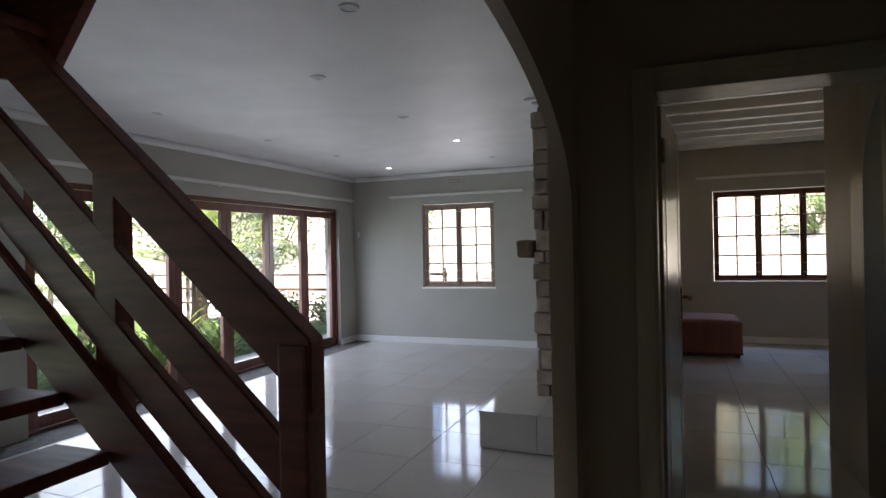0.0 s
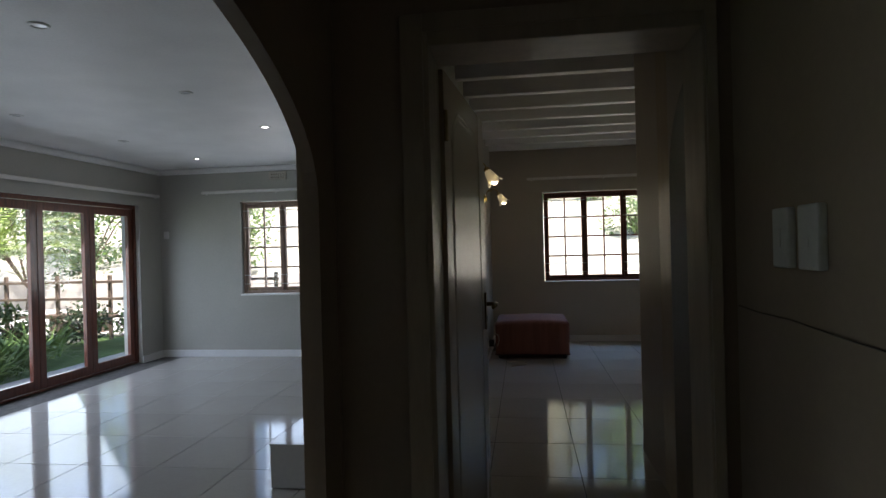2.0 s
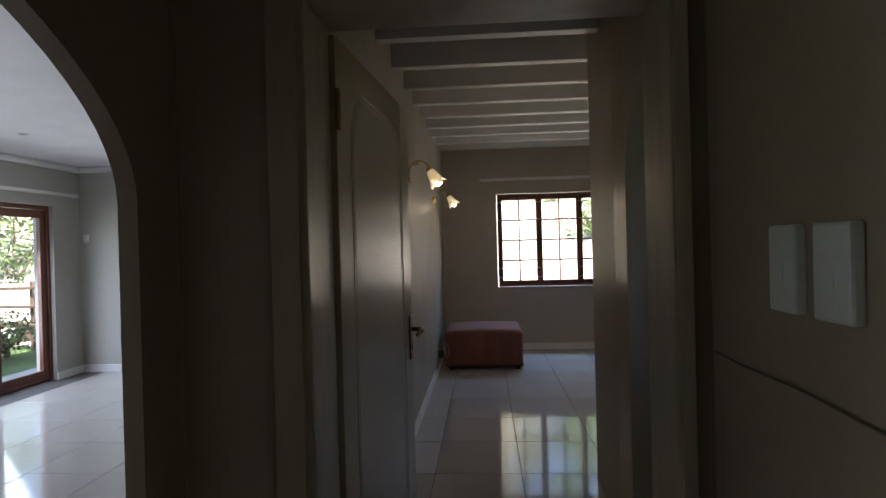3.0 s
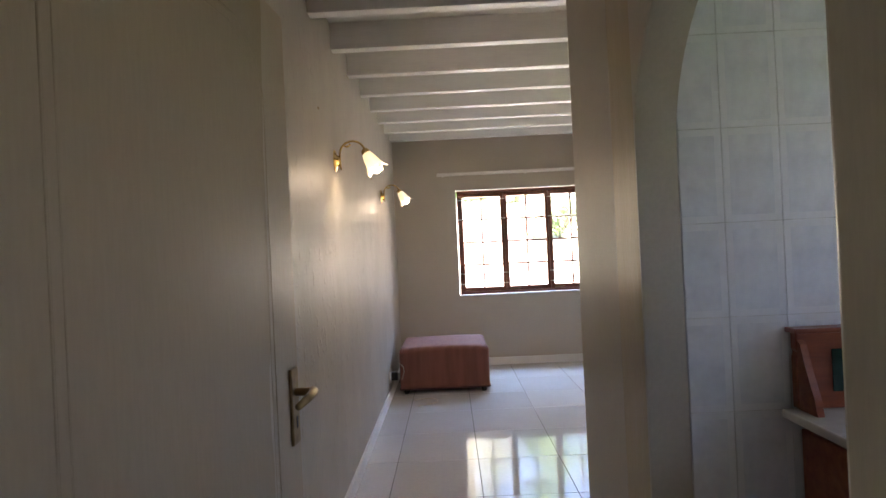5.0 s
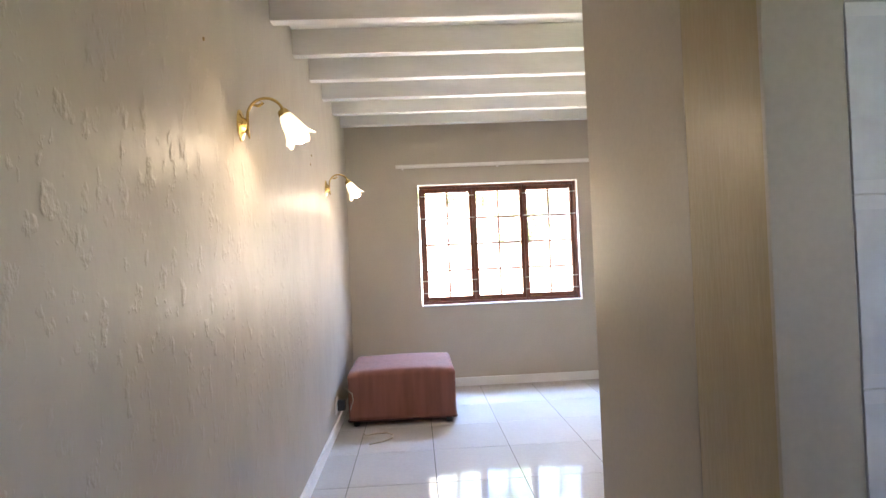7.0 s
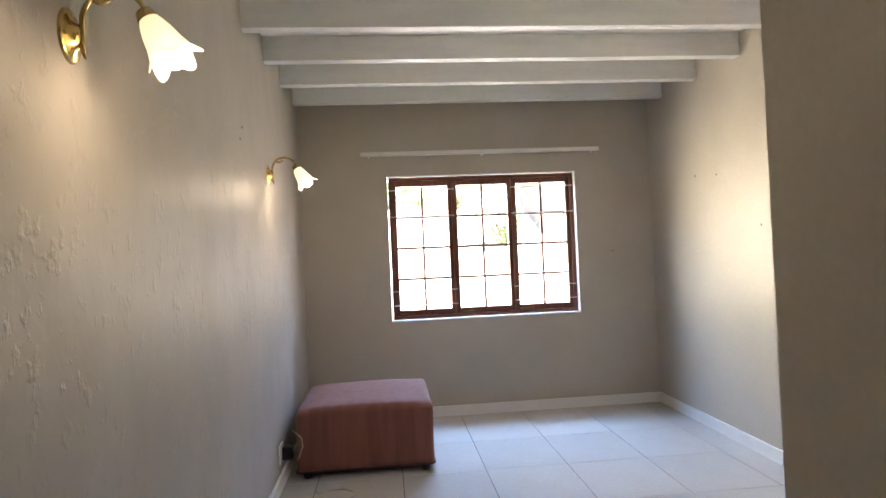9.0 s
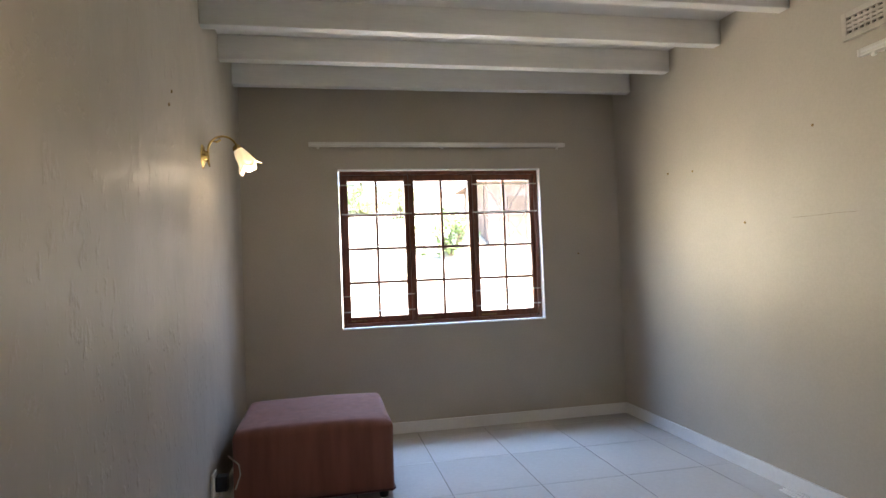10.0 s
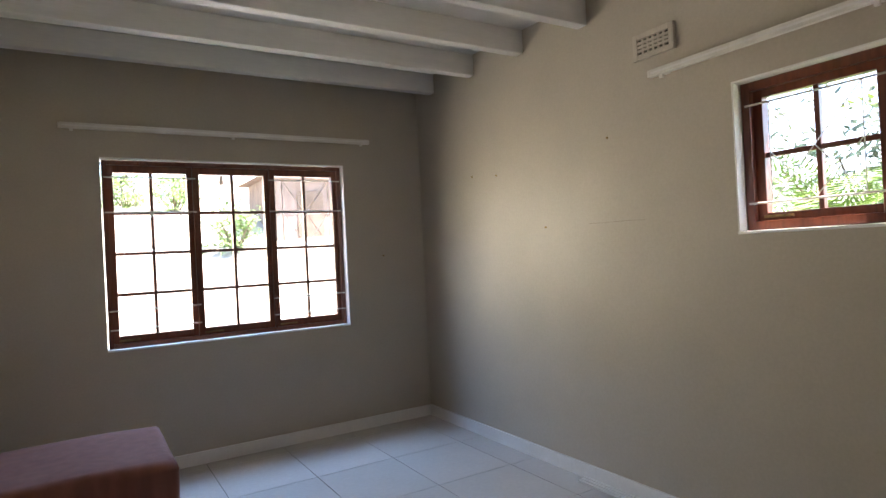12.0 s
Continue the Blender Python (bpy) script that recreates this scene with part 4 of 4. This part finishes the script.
def leafy(name, x, y, z, trunk, radius, height, count, leaf, label, seed, size=0.09):
    rng = random.Random(seed)
    ob = thing(name, label, "tree" if trunk > 0.4 else "shrub", pose(x, y, z))
    t = bmesh.new()
    tube(t, [(0, 0, -0.1), (0.05, 0.03, trunk * 0.6), (0.0, 0.0, trunk + height * 0.4)], [0.05 + trunk * 0.05, 0.04 + trunk * 0.035, 0.02], 8)
    for k in range(6):
        a = k * 1.05 + rng.uniform(-0.3, 0.3)
        tube(t, [(0, 0, trunk * 0.8), (radius * 0.4 * math.cos(a), radius * 0.4 * math.sin(a), trunk + height * 0.35), (radius * 0.75 * math.cos(a), radius * 0.75 * math.sin(a), trunk + height * 0.6)], [0.035, 0.025, 0.01], 6)
    part("trunk", t, BARK, ob)
    centres = [Vector((rng.gauss(0, 0.45) * radius, rng.gauss(0, 0.45) * radius, trunk + height * rng.uniform(0.1, 0.95))) for _ in range(26)]
    verts, faces = [], []
    for _ in range(count):
        c = rng.choice(centres)
        p = c + Vector((rng.gauss(0, 1), rng.gauss(0, 1), rng.gauss(0, 0.8))) * radius * 0.17
        d = Vector((rng.gauss(0, 1), rng.gauss(0, 1), rng.gauss(0, 0.7))).normalized()
        e = d.orthogonal().normalized()
        s = size * rng.uniform(0.6, 1.3)
        i = len(verts)
        verts += [p, p + d * s * 0.5 + e * s * 0.25, p + d * s, p + d * s * 0.5 - e * s * 0.25]
        faces.append((i, i + 1, i + 2, i + 3))
    me = bpy.data.meshes.new("crown")
    me.from_pydata([tuple(v) for v in verts], [], faces)
    me.materials.append(leaf)
    cr = new("crown", me)
    cr.parent = ob


for k, (x, y, r, h) in enumerate([(-14, 16.5, 2.6, 4.5), (-9.5, 18.5, 2.2, 4.0), (-15.5, 8.0, 2.6, 4.6), (-15, 20, 2.6, 5), (-15, 4.5, 2.4, 4.5), (-18, 13, 3.0, 6), (-14.5, 1.5, 2.4, 4.2)]):
    leafy("garden_tree", x, y, -0.16, 0.9, r, h, 4200, (LEAF_DARK, LEAF)[k % 2], "leafy garden tree with an open crown", 60 + k, 0.17)
for k, (x, y, z) in enumerate([(0.6, 30.0, 3.2), (2.1, 30.6, 3.3), (-0.6, 29.5, 3.1), (4.2, 22.5, 1.5), (3.6, 29.4, 3.1), (-2.4, 29.0, 3.0), (-4.4, 28.0, 2.8), (-6.5, 27.0, 2.6), (9.8, 22, 1.5)]):
    leafy("bank_shrub", x, y, z, 0.2, 0.9, 1.5, 1500, LEAF, "dusty green shrub on the dry bank", 80 + k, 0.13)
for k, (x, y, z) in enumerate([(0.5, 31, 3.3), (4.5, 33, 3.8), (9.5, 31, 3.3), (-4.0, 32, 3.6), (2.5, 38, 5.2), (7, 38, 5.2), (-9, 33, 3.8), (13, 34, 4)]):
    leafy("bank_tree", x, y, z, 1.6, 2.6, 6.5, 3600, (LEAF_DARK, LEAF)[k % 2], "tall open-crowned tree at the top of the bank", 130 + k, 0.24)
for k, (x, y) in enumerate([(-7.4, 10.6), (-6.5, 10.7), (-8.6, 10.4), (-9.9, 6.6)]):
    leafy("bed_shrub", x, y, -0.16, 0.1, 0.5, 0.6, 900, (LEAF_DARK, LEAF)[k % 2], "low leafy shrub in the garden bed", 95 + k, 0.08)
for k, (x, y) in enumerate([(8.2, 6.0), (8.6, 8.4), (8.0, 10.4)]):
    leafy("side_tree", x, y, -0.16, 0.7, 1.5, 2.8, 2600, (LEAF, LEAF_DARK)[k % 2], "leafy tree beyond the side window", 110 + k, 0.14)

fence = thing("garden_fence", "weathered wooden post and rail fence at the lawn edge", "fence")
for k in range(9):
    part("post", box(-13.0 + 1.1 * k, 11.3, -0.2, -12.94 + 1.1 * k, 11.36, 1.05, 0.01), FENCE, fence)
for z in (0.25, 0.58, 0.9):
    part("rail", box(-13.1, 11.26, z, -4.1, 11.30, z + 0.05, 0.006), FENCE, fence)
structure("wall_garden", box(-16, 16.6, -0.2, -4, 16.8, 0.75, 0.02), RENDER_WALL, "low pale garden wall behind the fence")

urn = bmesh.new()
lathe(urn, [(0.0, 0.0), (0.11, 0.0), (0.10, 0.04), (0.05, 0.09), (0.05, 0.13), (0.12, 0.22), (0.15, 0.32), (0.13, 0.38), (0.17, 0.42), (0.15, 0.43), (0.0, 0.38)], 20, pose(-7.9, 10.9, -0.16))
solid("garden_urn", urn, RENDER_WALL, "small white-painted garden urn on the lawn by the fence", "urn", smooth=True)
bench = thing("garden_bench", "low weathered grey timber bench beyond the rail fence", "bench", pose(-9.3, 11.75, -0.16))
part("seat", box(0, 0, 0.34, 1.4, 0.38, 0.42, 0.015), FENCE, bench)
for x in (0.12, 1.14):
    part("leg", box(x, 0.04, 0, x + 0.14, 0.34, 0.34, 0.01), FENCE, bench)

pillar = thing("stone_pillar", "rough fieldstone veranda pillar outside the folding doors", "pillar")
part("core", box(-6.28, 3.78, -0.06, -5.92, 4.12, 2.9), MORTAR, pillar)
random.seed(11)
z = -0.05
while z < 2.75:
    h = random.uniform(0.12, 0.22)
    for (x0, y0, x1, y1) in [(-5.925, 3.76, -5.885, 4.14), (-6.30, 3.745, -5.90, 3.782)]:
        part("stone", box(x0 + random.uniform(-0.01, 0.01), y0, z + 0.006, x1 + random.uniform(-0.01, 0.02), y1, z + h - 0.006, 0.015), STONE, pillar)
    z += h

shed = thing("outbuilding", "small pale outbuilding with a brown roof beyond the drive", "building", pose(6.0, 24.5, 1.7))
part("wall", box(0, 0, -0.5, 4.5, 3.5, 2.6), SHED_WALL, shed)
rb = bmesh.new()
prism(rb, [(-0.4, 2.55), (4.9, 2.55), (2.25, 3.9)], "y", -0.4, 3.9)
part("roof", rb, ROOF_MAT, shed)
sd = part("door", box(0.7, -0.04, 0, 1.6, -0.002, 2.0, 0.01), FENCE, shed)
sw = part("window", box(2.4, -0.05, 0.9, 3.6, -0.002, 1.9, 0.01), MAHOGANY, shed)
part("pane", box(2.48, -0.056, 0.98, 3.52, -0.051, 1.82), GLASS, sw)

# ---------- tiles ----------
BX, BZ = 0.175, 0.287
rim, face = bmesh.new(), bmesh.new()
add_box(rim, 0.0013, -0.003, 0.0013, BX - 0.0013, 0, BZ - 0.0013, 0.0008)
add_box(face, 0.022, -0.0036, 0.022, BX - 0.022, -0.0031, BZ - 0.022)
rim_me, face_me = mesh_of("tile", rim, BATH_RIM), mesh_of("inset", face, BATH_TILE)
bath_wall = bpy.data.objects["wall_bath_end"]
for i in range(-1, 6):
    for k in range(1, 10):
        x0 = 1.495 + BX * i
        if x0 < 1.2:
            continue
        t = new("tile", rim_me)
        t.parent, t.location = bath_wall, (x0, 4.2785, 0.05 + BZ * (k - 1))
        u = new("inset", face_me)
        u.parent, u.matrix_basis = t, Matrix.Identity(4)
# cut tiles beside the arch jamb
for k in range(9):
    z0 = 0.05 + BZ * k
    cut = part("tile", box(1.189, 4.2755, z0 + 0.0013, 1.3187, 4.2785, z0 + BZ - 0.0013, 0.0008), BATH_RIM, bath_wall)
    part("inset", box(1.1895, 4.2749, z0 + 0.022, 1.298, 4.2754, z0 + BZ - 0.022), BATH_TILE, cut)

TX, TY = 0.545, 0.61
tb = box(0.0022, 0.0022, -0.01, TX - 0.0022, TY - 0.0022, 0.0, 0.0012)
tile_me = mesh_of("tile", tb, TILE)
random.seed(21)
for i in range(-8, 6):
    for k in range(-13, 6):
        x0, y0 = 0.065 + TX * i, 6.48 + TY * k
        if x0 > 1.1 and y0 + TY < 2.9 or y0 < -1.9:
            continue
        if x0 < -0.4 and y0 > 8.6 or x0 + TX > 3.4 or x0 < -4.9:
            continue
        t = new("tile", tile_me)
        t.parent = floor
        t.location = (x0, y0, FLOOR + random.uniform(-0.0004, 0.0))
